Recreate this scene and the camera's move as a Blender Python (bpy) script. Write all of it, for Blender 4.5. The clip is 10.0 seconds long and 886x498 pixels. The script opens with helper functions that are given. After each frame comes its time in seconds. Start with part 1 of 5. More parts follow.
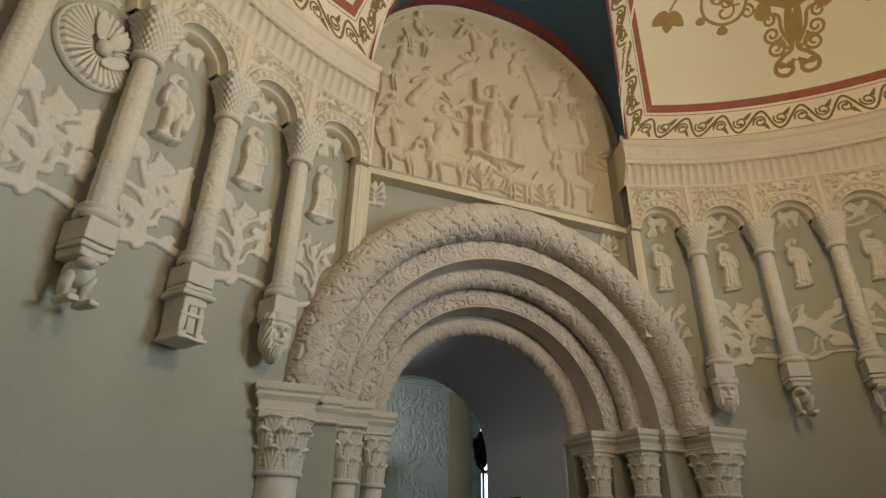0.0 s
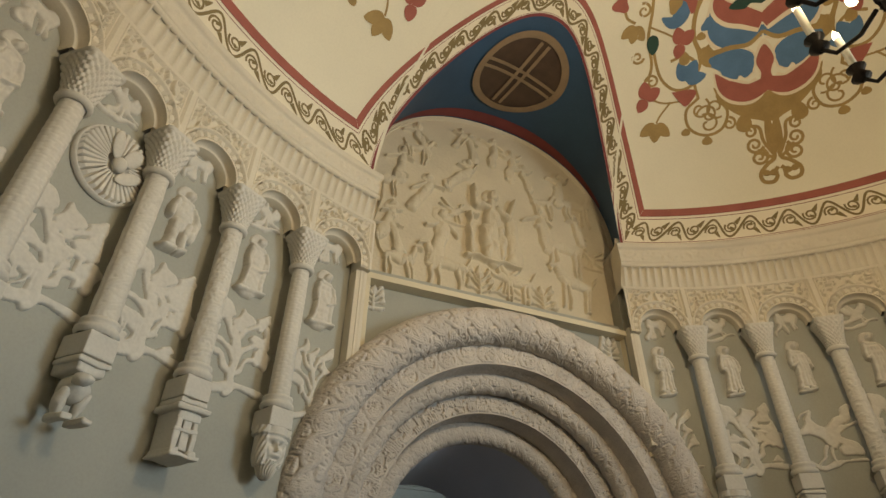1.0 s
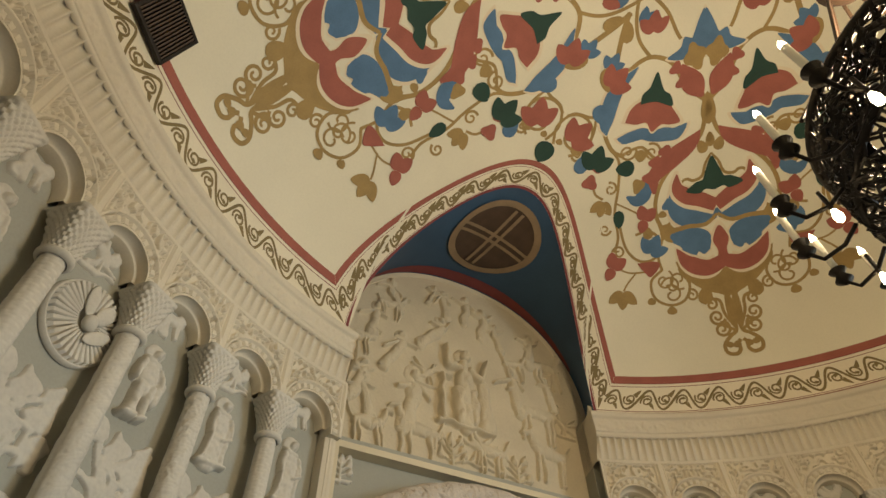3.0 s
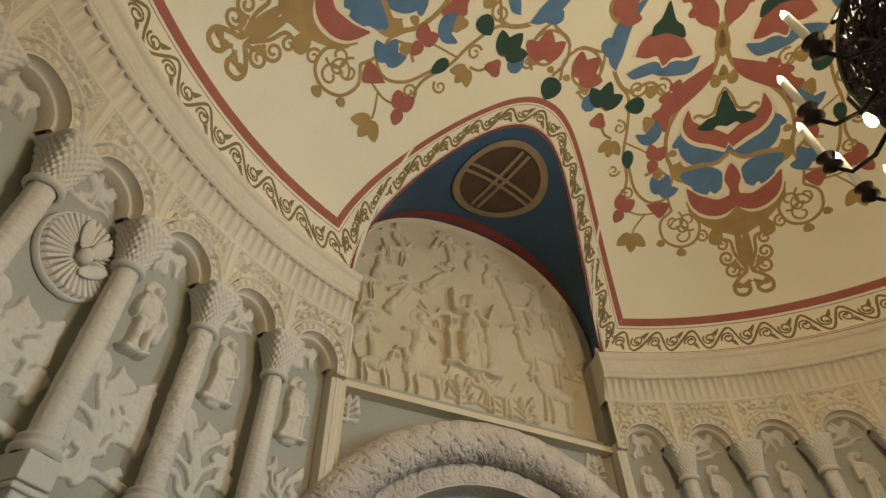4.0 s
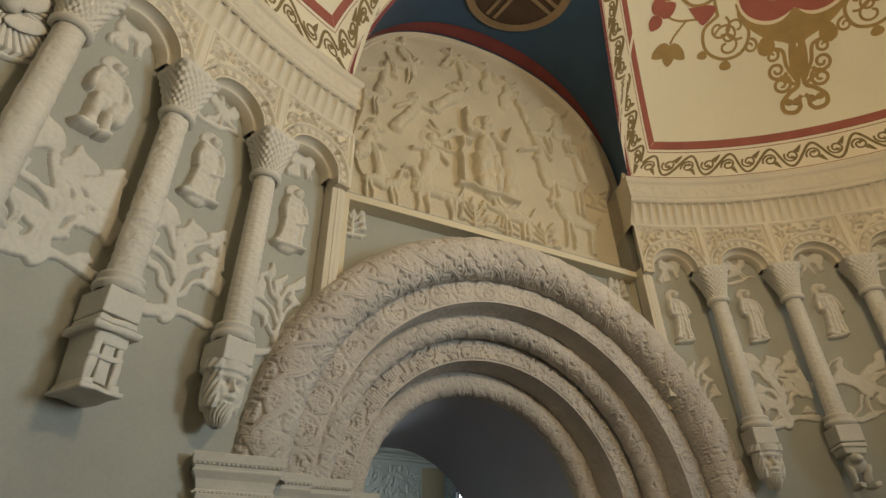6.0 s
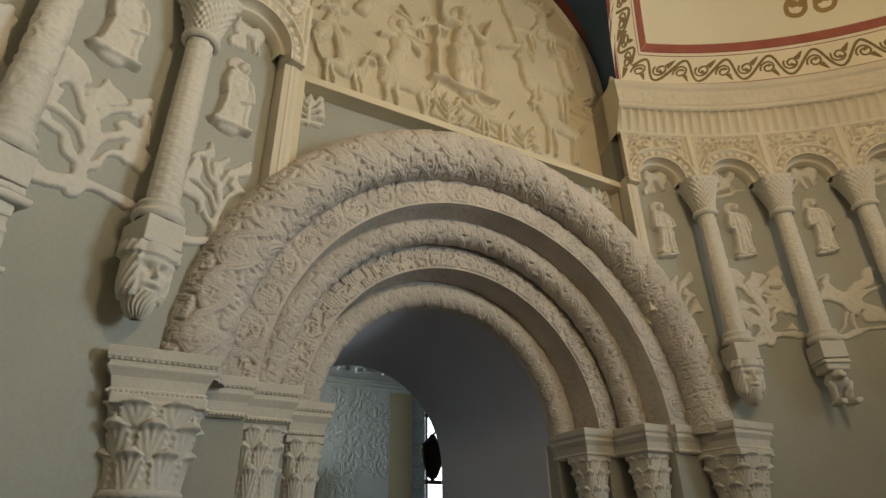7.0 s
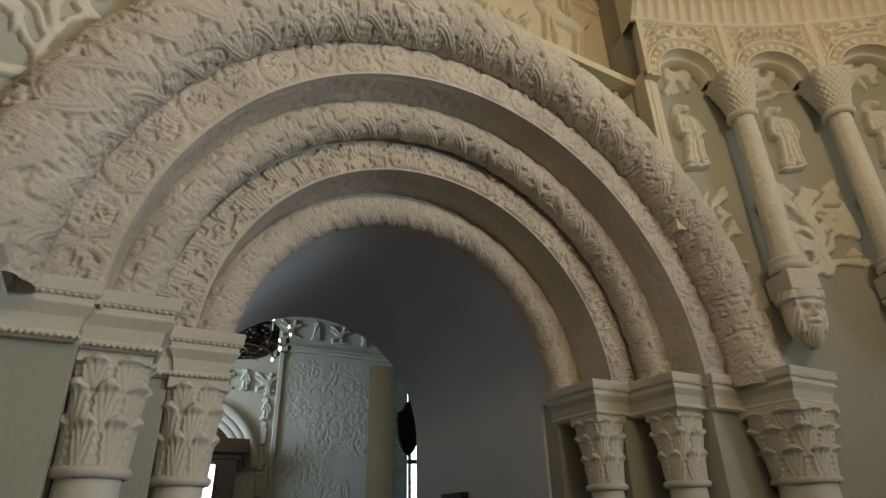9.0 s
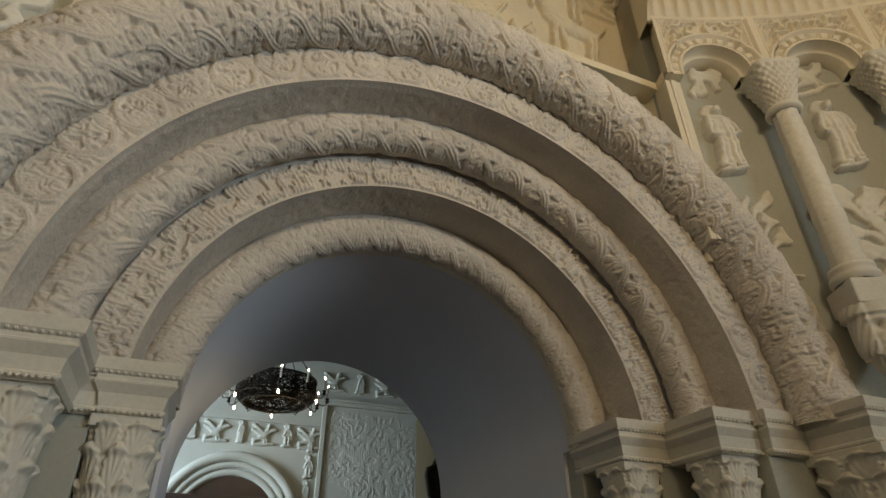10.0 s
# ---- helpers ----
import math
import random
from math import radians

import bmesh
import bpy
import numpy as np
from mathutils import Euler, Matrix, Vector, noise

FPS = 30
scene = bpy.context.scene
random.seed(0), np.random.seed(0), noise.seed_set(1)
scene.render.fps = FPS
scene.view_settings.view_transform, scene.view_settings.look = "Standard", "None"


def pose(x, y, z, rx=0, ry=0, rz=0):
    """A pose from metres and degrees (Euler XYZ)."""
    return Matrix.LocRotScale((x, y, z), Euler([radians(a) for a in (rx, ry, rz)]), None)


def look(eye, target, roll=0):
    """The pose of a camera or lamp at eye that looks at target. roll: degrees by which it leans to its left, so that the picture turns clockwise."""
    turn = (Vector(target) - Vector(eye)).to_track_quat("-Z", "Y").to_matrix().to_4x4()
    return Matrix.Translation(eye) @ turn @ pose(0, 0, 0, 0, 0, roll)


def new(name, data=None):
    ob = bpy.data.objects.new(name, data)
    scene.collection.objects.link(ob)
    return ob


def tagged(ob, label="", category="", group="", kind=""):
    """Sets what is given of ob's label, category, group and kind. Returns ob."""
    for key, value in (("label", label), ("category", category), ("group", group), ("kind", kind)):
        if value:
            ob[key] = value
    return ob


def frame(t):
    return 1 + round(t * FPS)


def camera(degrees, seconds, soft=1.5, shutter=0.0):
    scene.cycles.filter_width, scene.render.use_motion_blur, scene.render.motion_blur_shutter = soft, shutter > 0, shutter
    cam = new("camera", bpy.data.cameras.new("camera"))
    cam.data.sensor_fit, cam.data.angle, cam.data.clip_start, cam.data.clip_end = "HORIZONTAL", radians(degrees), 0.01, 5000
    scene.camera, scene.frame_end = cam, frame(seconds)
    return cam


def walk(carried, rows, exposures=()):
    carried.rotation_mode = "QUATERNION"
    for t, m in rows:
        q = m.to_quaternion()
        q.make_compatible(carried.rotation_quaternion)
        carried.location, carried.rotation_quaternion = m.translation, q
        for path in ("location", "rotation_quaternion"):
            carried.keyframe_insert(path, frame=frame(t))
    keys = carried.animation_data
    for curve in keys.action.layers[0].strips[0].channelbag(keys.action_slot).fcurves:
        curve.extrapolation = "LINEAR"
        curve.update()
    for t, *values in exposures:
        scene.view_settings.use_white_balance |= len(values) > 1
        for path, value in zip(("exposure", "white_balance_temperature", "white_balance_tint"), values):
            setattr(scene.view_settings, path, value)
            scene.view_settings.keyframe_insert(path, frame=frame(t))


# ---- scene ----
cam = camera(74.8, 10.0)
PATH = [
    (0, (-3.292, -5.31, 1.376), (-2.613, -3.651, 2.263), 0.9),
    (0.5, (-3.325, -5.339, 1.421), (-2.679, -3.744, 2.44), 0.8),
    (1, (-3.365, -5.404, 1.497), (-2.741, -3.896, 2.653), 0.8),
    (1.5, (-3.377, -5.437, 1.557), (-2.761, -4.053, 2.864), 0.5),
    (2, (-3.388, -5.519, 1.585), (-2.802, -4.249, 3.014), 0.5),
    (2.2, (-3.419, -5.553, 1.599), (-2.838, -4.324, 3.066), 0.5),
    (3.3, (-3.765, -5.219, 1.787), (-3.115, -4.088, 3.303), -1.6),
    (3.5, (-3.764, -5.177, 1.775), (-3.11, -4.021, 3.271), -1.5),
    (4, (-3.593, -5.055, 1.718), (-2.923, -3.818, 3.14), -1.4),
    (4.5, (-3.276, -4.835, 1.669), (-2.585, -3.519, 3.007), -1.4),
    (5, (-3.182, -4.627, 1.639), (-2.472, -3.24, 2.893), -1.1),
    (5.5, (-3.219, -4.334, 1.626), (-2.492, -2.889, 2.803), -1.0),
    (5.7, (-3.198, -4.26, 1.614), (-2.474, -2.788, 2.759), -1.0),
    (6.8, (-2.797, -3.706, 1.572), (-1.951, -2.163, 2.522), -1.1),
    (7, (-2.745, -3.552, 1.566), (-1.878, -1.998, 2.479), -1.0),
    (7.5, (-2.672, -3.166, 1.587), (-1.773, -1.609, 2.463), -1.3),
    (8, (-2.467, -2.928, 1.58), (-1.553, -1.367, 2.432), -1.3),
    (8.5, (-2.126, -2.692, 1.625), (-1.195, -1.133, 2.462), -1.6),
    (9, (-1.838, -2.314, 1.588), (-0.937, -0.755, 2.458), -1.5),
    (9.5, (-1.547, -2.056, 1.614), (-0.739, -0.491, 2.561), -1.3),
    (10, (-1.14, -2.062, 1.588), (-0.476, -0.489, 2.63), -0.4),
]
walk(cam, [(t, look(eye, target, roll)) for t, eye, target, roll in PATH],
     exposures=[(0.0, 0.37), (1.0, 0.34), (2.0, 0.27), (3.5, 0.2), (4.5, 0.22), (5.5, 0.31), (7.5, 0.34), (9.0, 0.34), (10.0, 0.37)])

# ---- world, light, exposure ----
CX, CY = -0.06, -5.63            # axis of the round hall
world = bpy.data.worlds.new("world")
scene.world = world
world.use_nodes = True
wn = world.node_tree.nodes
sky = wn.new("ShaderNodeTexSky")
sky.sky_type = "NISHITA"
sky.sun_disc = False
sky.sun_elevation = radians(30)
world.node_tree.links.new(sky.outputs[0], wn["Background"].inputs[0])
wn["Background"].inputs[1].default_value = 0.1


def polar(phi, r, z):
    a = radians(phi)
    return Vector((CX + r * math.sin(a), CY + r * math.cos(a), z))


def lamp(name, kind, energy, color, m, **more):
    data = bpy.data.lights.new(name, kind)
    data.energy, data.color = energy, color
    for key, value in more.items():
        setattr(data, key, value)
    ob = new(name, data)
    ob.matrix_world = m
    return ob


# daylight through tall windows of the hall, out of view behind and beside the walk
WINDOWS = [(112, 2.2), (152, 1.4)]
lamp("daylight", "AREA", 118, (0.79, 0.93, 1.0), look(polar(112, 6.35, 4.0), polar(-50, 6.0, 5.0)), shape="RECTANGLE", size=2.1, size_y=3.0, spread=radians(98))
# second window is unseen and added, a weak fill towards the portal
lamp("daylight", "AREA", 6, (1.0, 0.97, 0.92), look(polar(152, 6.35, 3.4), polar(-28, 4.0, 3.2)), shape="RECTANGLE", size=1.3, size_y=3.6)
# candle bulbs of the hall's chandelier
lamp("chandelier_glow", "POINT", 440, (1.0, 0.78, 0.49), pose(CX, CY, 5.55), shadow_soft_size=0.4)
# room behind the portal: daylight from an unseen left window, not built, and chandelier
lamp("daylight_far", "AREA", 125, (0.80, 0.91, 1.0), look((-5.2, 9.0, 4.2), (2.6, 11.0, 3.4)), shape="RECTANGLE", size=1.6, size_y=3.6, spread=radians(80))
lamp("chandelier_glow_far", "POINT", 25, (1.0, 0.75, 0.42), pose(0.25, 8.9, 4.2), shadow_soft_size=0.4)


# ---- materials ----
def material(name, color, rough=0.8, spread=0.12, scale=3.0, bump=0.25, fine=60.0, stain=None, metal=0.0, depth=0.01):
    """A matt surface with broad tone variation, fine grain and relief."""
    mat = bpy.data.materials.new(name)
    mat.use_nodes = True
    nt = mat.node_tree
    bsdf = nt.nodes["Principled BSDF"]
    bsdf.inputs["Roughness"].default_value, bsdf.inputs["Metallic"].default_value = rough, metal
    coord = nt.nodes.new("ShaderNodeTexCoord")
    big, small = nt.nodes.new("ShaderNodeTexNoise"), nt.nodes.new("ShaderNodeTexNoise")
    big.inputs["Scale"].default_value, big.inputs["Detail"].default_value = scale, 6
    small.inputs["Scale"].default_value, small.inputs["Detail"].default_value = fine, 4
    for n in (big, small):
        nt.links.new(coord.outputs["Object"], n.inputs["Vector"])
    ramp = nt.nodes.new("ShaderNodeValToRGB")
    dark = stain or [c * (1 - spread) for c in color]
    light = [min(1, c * (1 + spread * 0.5)) for c in color]
    ramp.color_ramp.elements[0].position, ramp.color_ramp.elements[1].position = 0.3, 0.68
    ramp.color_ramp.elements[0].color, ramp.color_ramp.elements[1].color = (*dark, 1), (*light, 1)
    nt.links.new(big.outputs["Fac"], ramp.inputs["Fac"])
    mix = nt.nodes.new("ShaderNodeMix")
    mix.data_type, mix.blend_type = "RGBA", "MULTIPLY"
    mix.inputs["Factor"].default_value = min(1.0, spread * 2)
    nt.links.new(ramp.outputs["Color"], mix.inputs["A"])
    nt.links.new(small.outputs["Color"], mix.inputs["B"])
    grey = nt.nodes.new("ShaderNodeValToRGB")
    grey.color_ramp.elements[0].color, grey.color_ramp.elements[1].color = (0.62, 0.62, 0.62, 1), (1, 1, 1, 1)
    grey.color_ramp.elements[0].position, grey.color_ramp.elements[1].position = 0.3, 0.6
    nt.links.new(small.outputs["Fac"], grey.inputs["Fac"])
    nt.links.new(grey.outputs["Color"], mix.inputs["B"])
    nt.links.new(mix.outputs["Result"], bsdf.inputs["Base Color"])
    if bump:
        b = nt.nodes.new("ShaderNodeBump")
        b.inputs["Strength"].default_value, b.inputs["Distance"].default_value = bump, depth
        nt.links.new(small.outputs["Fac"], b.inputs["Height"])
        nt.links.new(b.outputs["Normal"], bsdf.inputs["Normal"])
    return mat


def glowing(name, color, strength):
    mat = bpy.data.materials.new(name)
    mat.use_nodes = True
    b = mat.node_tree.nodes["Principled BSDF"]
    b.inputs["Base Color"].default_value = (*color, 1)
    b.inputs["Emission Color"].default_value = (*color, 1)
    b.inputs["Emission Strength"].default_value = strength
    return mat


WALL = material("wall_paint", (0.36, 0.36, 0.31), 0.75, 0.07, 1.2, 0.12, 45)
PLASTER = material("relief_plaster", (0.60, 0.57, 0.50), 0.7, 0.1, 2.0, 0.15, 40)
STONE = material("carved_stone", (0.56, 0.51, 0.45), 0.82, 0.16, 2.5, 0.5, 55, depth=0.012)
CREAM = material("cream_plaster", (0.66, 0.59, 0.43), 0.8, 0.05, 1.0, 0.1, 50)
TYMP = material("tympanum_plaster", (0.60, 0.53, 0.39), 0.75, 0.08, 1.5, 0.15, 45)
TRIM = material("cornice_plaster", (0.63, 0.57, 0.45), 0.75, 0.07, 1.6, 0.12, 45)
DOME = material("dome_paint", (0.74, 0.69, 0.535), 0.8, 0.05, 0.7, 0.08, 40)
BAND = material("band_paint", (0.76, 0.69, 0.53), 0.8, 0.05, 1.0, 0.08, 40)
BLUE = material("vault_blue", (0.032, 0.078, 0.145), 0.7, 0.14, 1.5, 0.1, 40)
RED = material("ornament_red", (0.34, 0.105, 0.075), 0.8, 0.12, 4, 0.05, 60)
MAROON = material("line_maroon", (0.20, 0.045, 0.045), 0.8, 0.12, 4, 0.05, 60)
OCHRE = material("ornament_ochre", (0.35, 0.235, 0.085), 0.8, 0.14, 4, 0.05, 60)
OLIVE = material("ornament_olive", (0.21, 0.155, 0.065), 0.8, 0.14, 4, 0.05, 60)
ORBLUE = material("ornament_blue", (0.085, 0.175, 0.30), 0.8, 0.14, 4, 0.05, 60)
GREEN = material("ornament_green", (0.018, 0.055, 0.04), 0.8, 0.14, 4, 0.05, 60)
PALE = material("ornament_pale", (0.72, 0.62, 0.45), 0.8, 0.05, 4, 0.05, 60)
PASSAGE = material("passage_paint", (0.56, 0.58, 0.66), 0.5, 0.06, 0.8, 0.08, 40)
FLOOR = material("floor_stone", (0.12, 0.095, 0.075), 0.35, 0.15, 1.0, 0.05, 20)
IRON = material("dark_iron", (0.025, 0.02, 0.016), 0.45, 0.2, 8, 0.3, 80, metal=0.7)
BRONZE = material("grille_brown", (0.075, 0.045, 0.028), 0.55, 0.2, 6, 0.2, 80)
GRILLE_RIM = material("grille_rim", (0.27, 0.19, 0.11), 0.7, 0.12, 5, 0.1, 60)
SHAFT = material("column_plaster", (0.64, 0.61, 0.55), 0.6, 0.06, 1.5, 0.06, 40)
FARWALL = material("far_wall_paint", (0.36, 0.39, 0.36), 0.75, 0.1, 1.5, 0.15, 40)
FARWARM = material("far_niche_paint", (0.17, 0.145, 0.085), 0.8, 0.08, 1.5, 0.1, 40)
DARKWOOD_SHADE = material("dark_wood_and_shade", (0.03, 0.018, 0.012), 0.5, 0.2, 6, 0.2, 60)
BULB = glowing("bulb_glass", (1.0, 0.80, 0.50), 14)
CANDLE = material("candle_tube", (0.86, 0.82, 0.70), 0.5, 0.05, 4, 0, 40)
GLASS_GLOW = glowing("window_and_case_glow", (0.85, 0.93, 1.0), 2.2)


# ---- mesh helpers ----
def mesh_object(name, verts, faces, mat, parent=None, label="", smooth=True):
    me = bpy.data.meshes.new(name)
    me.from_pydata([tuple(map(float, v)) for v in verts], [], [tuple(map(int, f)) for f in faces])
    if smooth:
        me.polygons.foreach_set("use_smooth", [True] * len(me.polygons))
    me.materials.append(mat)
    me.update()
    ob = new(name, me)
    if parent:
        ob.parent = parent
    if label:
        ob["label"] = label
    return ob


def part(name, bm, mat, parent=None, label="", smooth=False):
    me = bpy.data.meshes.new(name)
    bmesh.ops.recalc_face_normals(bm, faces=bm.faces)
    bm.to_mesh(me)
    bm.free()
    if smooth:
        me.polygons.foreach_set("use_smooth", [True] * len(me.polygons))
    me.materials.append(mat)
    ob = new(name, me)
    if parent:
        ob.parent = parent
    if label:
        ob["label"] = label
    return ob


def grid(name, P, mat, parent=None, label="", keep=None, smooth=True, flip=False):
    """A sheet from an array of places (rows, columns, 3); keep: which cells are filled."""
    P = np.asarray(P, float)
    n, m = P.shape[:2]
    idx = np.arange(n * m).reshape(n, m)
    F = np.stack([idx[:-1, :-1], idx[1:, :-1], idx[1:, 1:], idx[:-1, 1:]], -1)
    F = F[keep] if keep is not None else F.reshape(-1, 4)
    if flip:
        F = F[:, ::-1]
    used = np.unique(F)
    back = np.zeros(n * m, int)
    back[used] = np.arange(len(used))
    V = P.reshape(-1, 3)[used]
    F = back[F]
    me = bpy.data.meshes.new(name)
    me.vertices.add(len(V))
    me.vertices.foreach_set("co", V.ravel())
    me.loops.add(F.size)
    me.loops.foreach_set("vertex_index", F.ravel())
    me.polygons.add(len(F))
    me.polygons.foreach_set("loop_start", np.arange(0, F.size, 4))
    if smooth:
        me.polygons.foreach_set("use_smooth", [True] * len(F))
    me.update(calc_edges=True)
    me.validate()
    me.materials.append(mat)
    ob = new(name, me)
    if parent:
        ob.parent = parent
    if label:
        ob["label"] = label
    return ob


def box(bm, x0, x1, y0, y1, z0, z1, bevel=0.0):
    made = bmesh.ops.create_cube(bm, size=1, matrix=Matrix.LocRotScale(((x0 + x1) / 2, (y0 + y1) / 2, (z0 + z1) / 2), None, (x1 - x0, y1 - y0, z1 - z0)))
    if bevel:
        edges = list({e for v in made["verts"] for e in v.link_edges})
        bmesh.ops.bevel(bm, geom=edges, offset=bevel, segments=2, profile=0.6, affect="EDGES")


def lathe(name, profile, mat, parent=None, label="", steps=24, m=None, wave=None):
    """A turned body from (radius, height) pairs; wave(angle, height) adds to the radius."""
    rows = []
    for r, z in profile:
        rows.append([(max(r + (wave(a, z) if wave else 0), 0.0005) * np.array((math.cos(a), math.sin(a), 0)) + np.array((0, 0, z))) for a in np.linspace(0, 2 * math.pi, steps + 1)])
    P = np.array(rows)
    if m is not None:
        P = P @ np.array(m.to_3x3()).T + np.array(m.translation)
    return grid(name, P, mat, parent, label, flip=True)


LAT = np.random.RandomState(7).rand(64, 64)


def vnoise(x, y):
    """Smooth value noise, 0 to 1, over arrays."""
    x0, y0 = np.floor(x).astype(int), np.floor(y).astype(int)
    fx, fy = x - x0, y - y0
    fx, fy = fx * fx * (3 - 2 * fx), fy * fy * (3 - 2 * fy)
    g = lambda a, b: LAT[a % 64, b % 64]
    return (g(x0, y0) * (1 - fx) + g(x0 + 1, y0) * fx) * (1 - fy) + (g(x0, y0 + 1) * (1 - fx) + g(x0 + 1, y0 + 1) * fx) * fy


def ridge(d, w):
    """A rounded band of half width w about d = 0."""
    return np.sqrt(np.clip(1 - (d / w) ** 2, 0, 1))


def strokes_height(X, Z, strokes, soft=0.4, warp=0.0):
    """A low relief from tapered capsules (x0, z0, x1, z1, r0, r1, height)."""
    X, Z = X + warp * (vnoise(X * 7 + 3, Z * 7) - 0.5), Z + warp * (vnoise(X * 7 + 19, Z * 7 + 5) - 0.5)
    H = np.zeros_like(X)
    for x0, z0, x1, z1, r0, r1, h in strokes:
        dx, dz = x1 - x0, z1 - z0
        t = np.clip(((X - x0) * dx + (Z - z0) * dz) / (dx * dx + dz * dz + 1e-9), 0, 1)
        d = np.hypot(X - x0 - t * dx, Z - z0 - t * dz)
        r = r0 + (r1 - r0) * t
        H = np.maximum(H, h * np.clip(1 - (d / r) ** 2, 0, 1) ** soft)
    return H


# ---- the portal: five stepped orders on columns ----
PX, SPRING, PE = 0.03, 2.5, 3.6   # portal axis, springing, end of the passage
portal = tagged(new("portal"), "stepped round-arched portal of carved pale stone", "portal")


def swell(x, a, b):
    """Smooth step from a to b."""
    t = np.clip((x - a) / (b - a), 0, 1)
    return t * t * (3 - 2 * t)


def creatures(s, v, size, seed):
    """Rounded blobs and limbs that read as small beasts and leaves, heights 0 to 1."""
    a, b = s / size, v / size
    warp = 0.8 * (vnoise(a * 0.9 + seed, b * 0.9) - 0.5)
    n = vnoise(a * 2.3 + seed * 3 + warp, b * 2.3 + 2 * warp)
    m = np.abs(vnoise(a * 1.5 + 17 + seed, b * 1.5 + 5) - 0.5)
    body = swell(n, 0.46, 0.56)
    limb = 1 - swell(m, 0.05, 0.10)
    return np.maximum(body * (0.82 + 0.18 * np.cos(a * 21 + 9 * n)), 0.8 * limb)


def braid(s, v, wide, pitch, seed, lanes=2):
    """Combed strands woven round eyes that hold leaves and masks, heights 0 to 1."""
    h = np.zeros_like(s)
    s = s + 0.05 * (vnoise(s * 3 + seed, v * 2) - 0.5) + 0.02 * (vnoise(s * 11 + seed, v * 9) - 0.5)
    lane = wide / lanes
    for j in range(lanes):
        lv = v - (j - (lanes - 1) / 2) * lane
        u = s / pitch + 0.5 * (j % 2) + 0.06 * np.sin(s * 2.1 + seed)
        k = np.floor(u)
        w = 0.15 * lane * (1 + 0.25 * np.sin(k * 2.3 + seed))
        amp = 0.37 * lane * (1 + 0.10 * np.sin(k * 4.7 + seed))
        eye = np.abs(np.sin(np.pi * u))
        r = np.hypot((u - k - 0.5) * pitch / (0.36 * pitch), lv / (0.30 * lane))
        ang = np.arctan2(lv, (u - k - 0.5) * pitch)
        fill = (1 - swell(r, 0.80, 0.95)) * (0.35 + 0.65 * np.maximum(creatures(s, v, 0.095, seed + j), 0.9 * (1 - swell(r, 0.18, 0.34)) + 0.5 * swell(np.cos((3 + k % 3) * ang + k), 0.2, 0.6) * (r > 0.3)))
        h = np.maximum(h, 0.72 * fill)
        for sg in (-1, 1):
            d = lv - sg * amp * np.sin(np.pi * u)
            slope = np.sqrt(1 + (amp * np.pi / pitch * np.cos(np.pi * u)) ** 2)
            d = d / slope
            over = 0.84 + 0.16 * sg * np.where(k % 2 == 0, 1, -1) * np.where((u - k) < 0.5, 1, -1)
            h = np.maximum(h, over * ridge(d, w) ** 0.7 * (0.84 + 0.16 * np.cos(2 * np.pi * d / (w * 0.55))))
        tuft = swell(np.abs(lv), 0.30 * lane, 0.36 * lane) * (1 - swell(eye, 0.55, 0.8))
        h = np.maximum(h, tuft * (0.45 + 0.4 * creatures(s, v, 0.06, seed + 7 + j)))
    edge = swell(0.5 * wide - np.abs(v), 0, 0.03)
    return np.clip(h, 0, 1) * edge + 0.05 * vnoise(s * 60, v * 60)


def roundels(s, v, wide, pitch, seed):
    """A flat band with combed rings, a beast or flower in each, leaves between, heights 0 to 1."""
    s = s + 0.03 * (vnoise(s * 2.3 + seed, v) - 0.5)
    k = np.floor(s / pitch)
    ls = s - (k + 0.5) * pitch
    lv = v + 0.02 * np.sin(k * 3.3 + seed)
    big = 0.46 * min(pitch, wide)
    r, ang = np.hypot(ls, lv) / big, np.arctan2(lv, ls)
    ring = ridge(r - 0.88, 0.16) * (0.7 + 0.3 * np.cos((r - 0.90) * 2 * np.pi / 0.10))
    inside = (r < 0.76) * np.maximum(creatures(s, v, 0.10, seed + 1), (1 - swell(np.abs(r - 0.33 - 0.20 * np.cos((4 + k % 3) * ang + k)), 0.06, 0.15)))
    ks = np.floor(s / pitch + 0.5)
    a2 = np.arctan2(np.abs(lv) - 0.12 * wide, s - ks * pitch)
    out = (r > 1.02) * (0.5 + 0.45 * np.cos(a2 * 9 + ks)) * swell(creatures(s, v, 0.09, seed + 4), 0.2, 0.6)
    tie = ridge(lv - 0.36 * wide * np.sin(2 * np.pi * s / pitch), 0.018) * (r > 1.0)
    h = np.maximum.reduce([ring, 0.75 * inside, 0.5 * out, 0.6 * tie])
    return h * swell(0.46 * wide - np.abs(v), 0, 0.012) + 0.04 * vnoise(s * 60, v * 60)


def frieze(s, v, wide, seed):
    """A running row of beasts and leaves between plain margins."""
    h = np.maximum(creatures(s, v, 0.105, seed), 0.85 * creatures(s + 3.1, v * 1.3, 0.07, seed + 9) * (vnoise(s * 4, v * 0) > 0.5))
    return h * swell(0.45 * wide - np.abs(v), 0, 0.012) + 0.04 * vnoise(s * 60, v * 60)


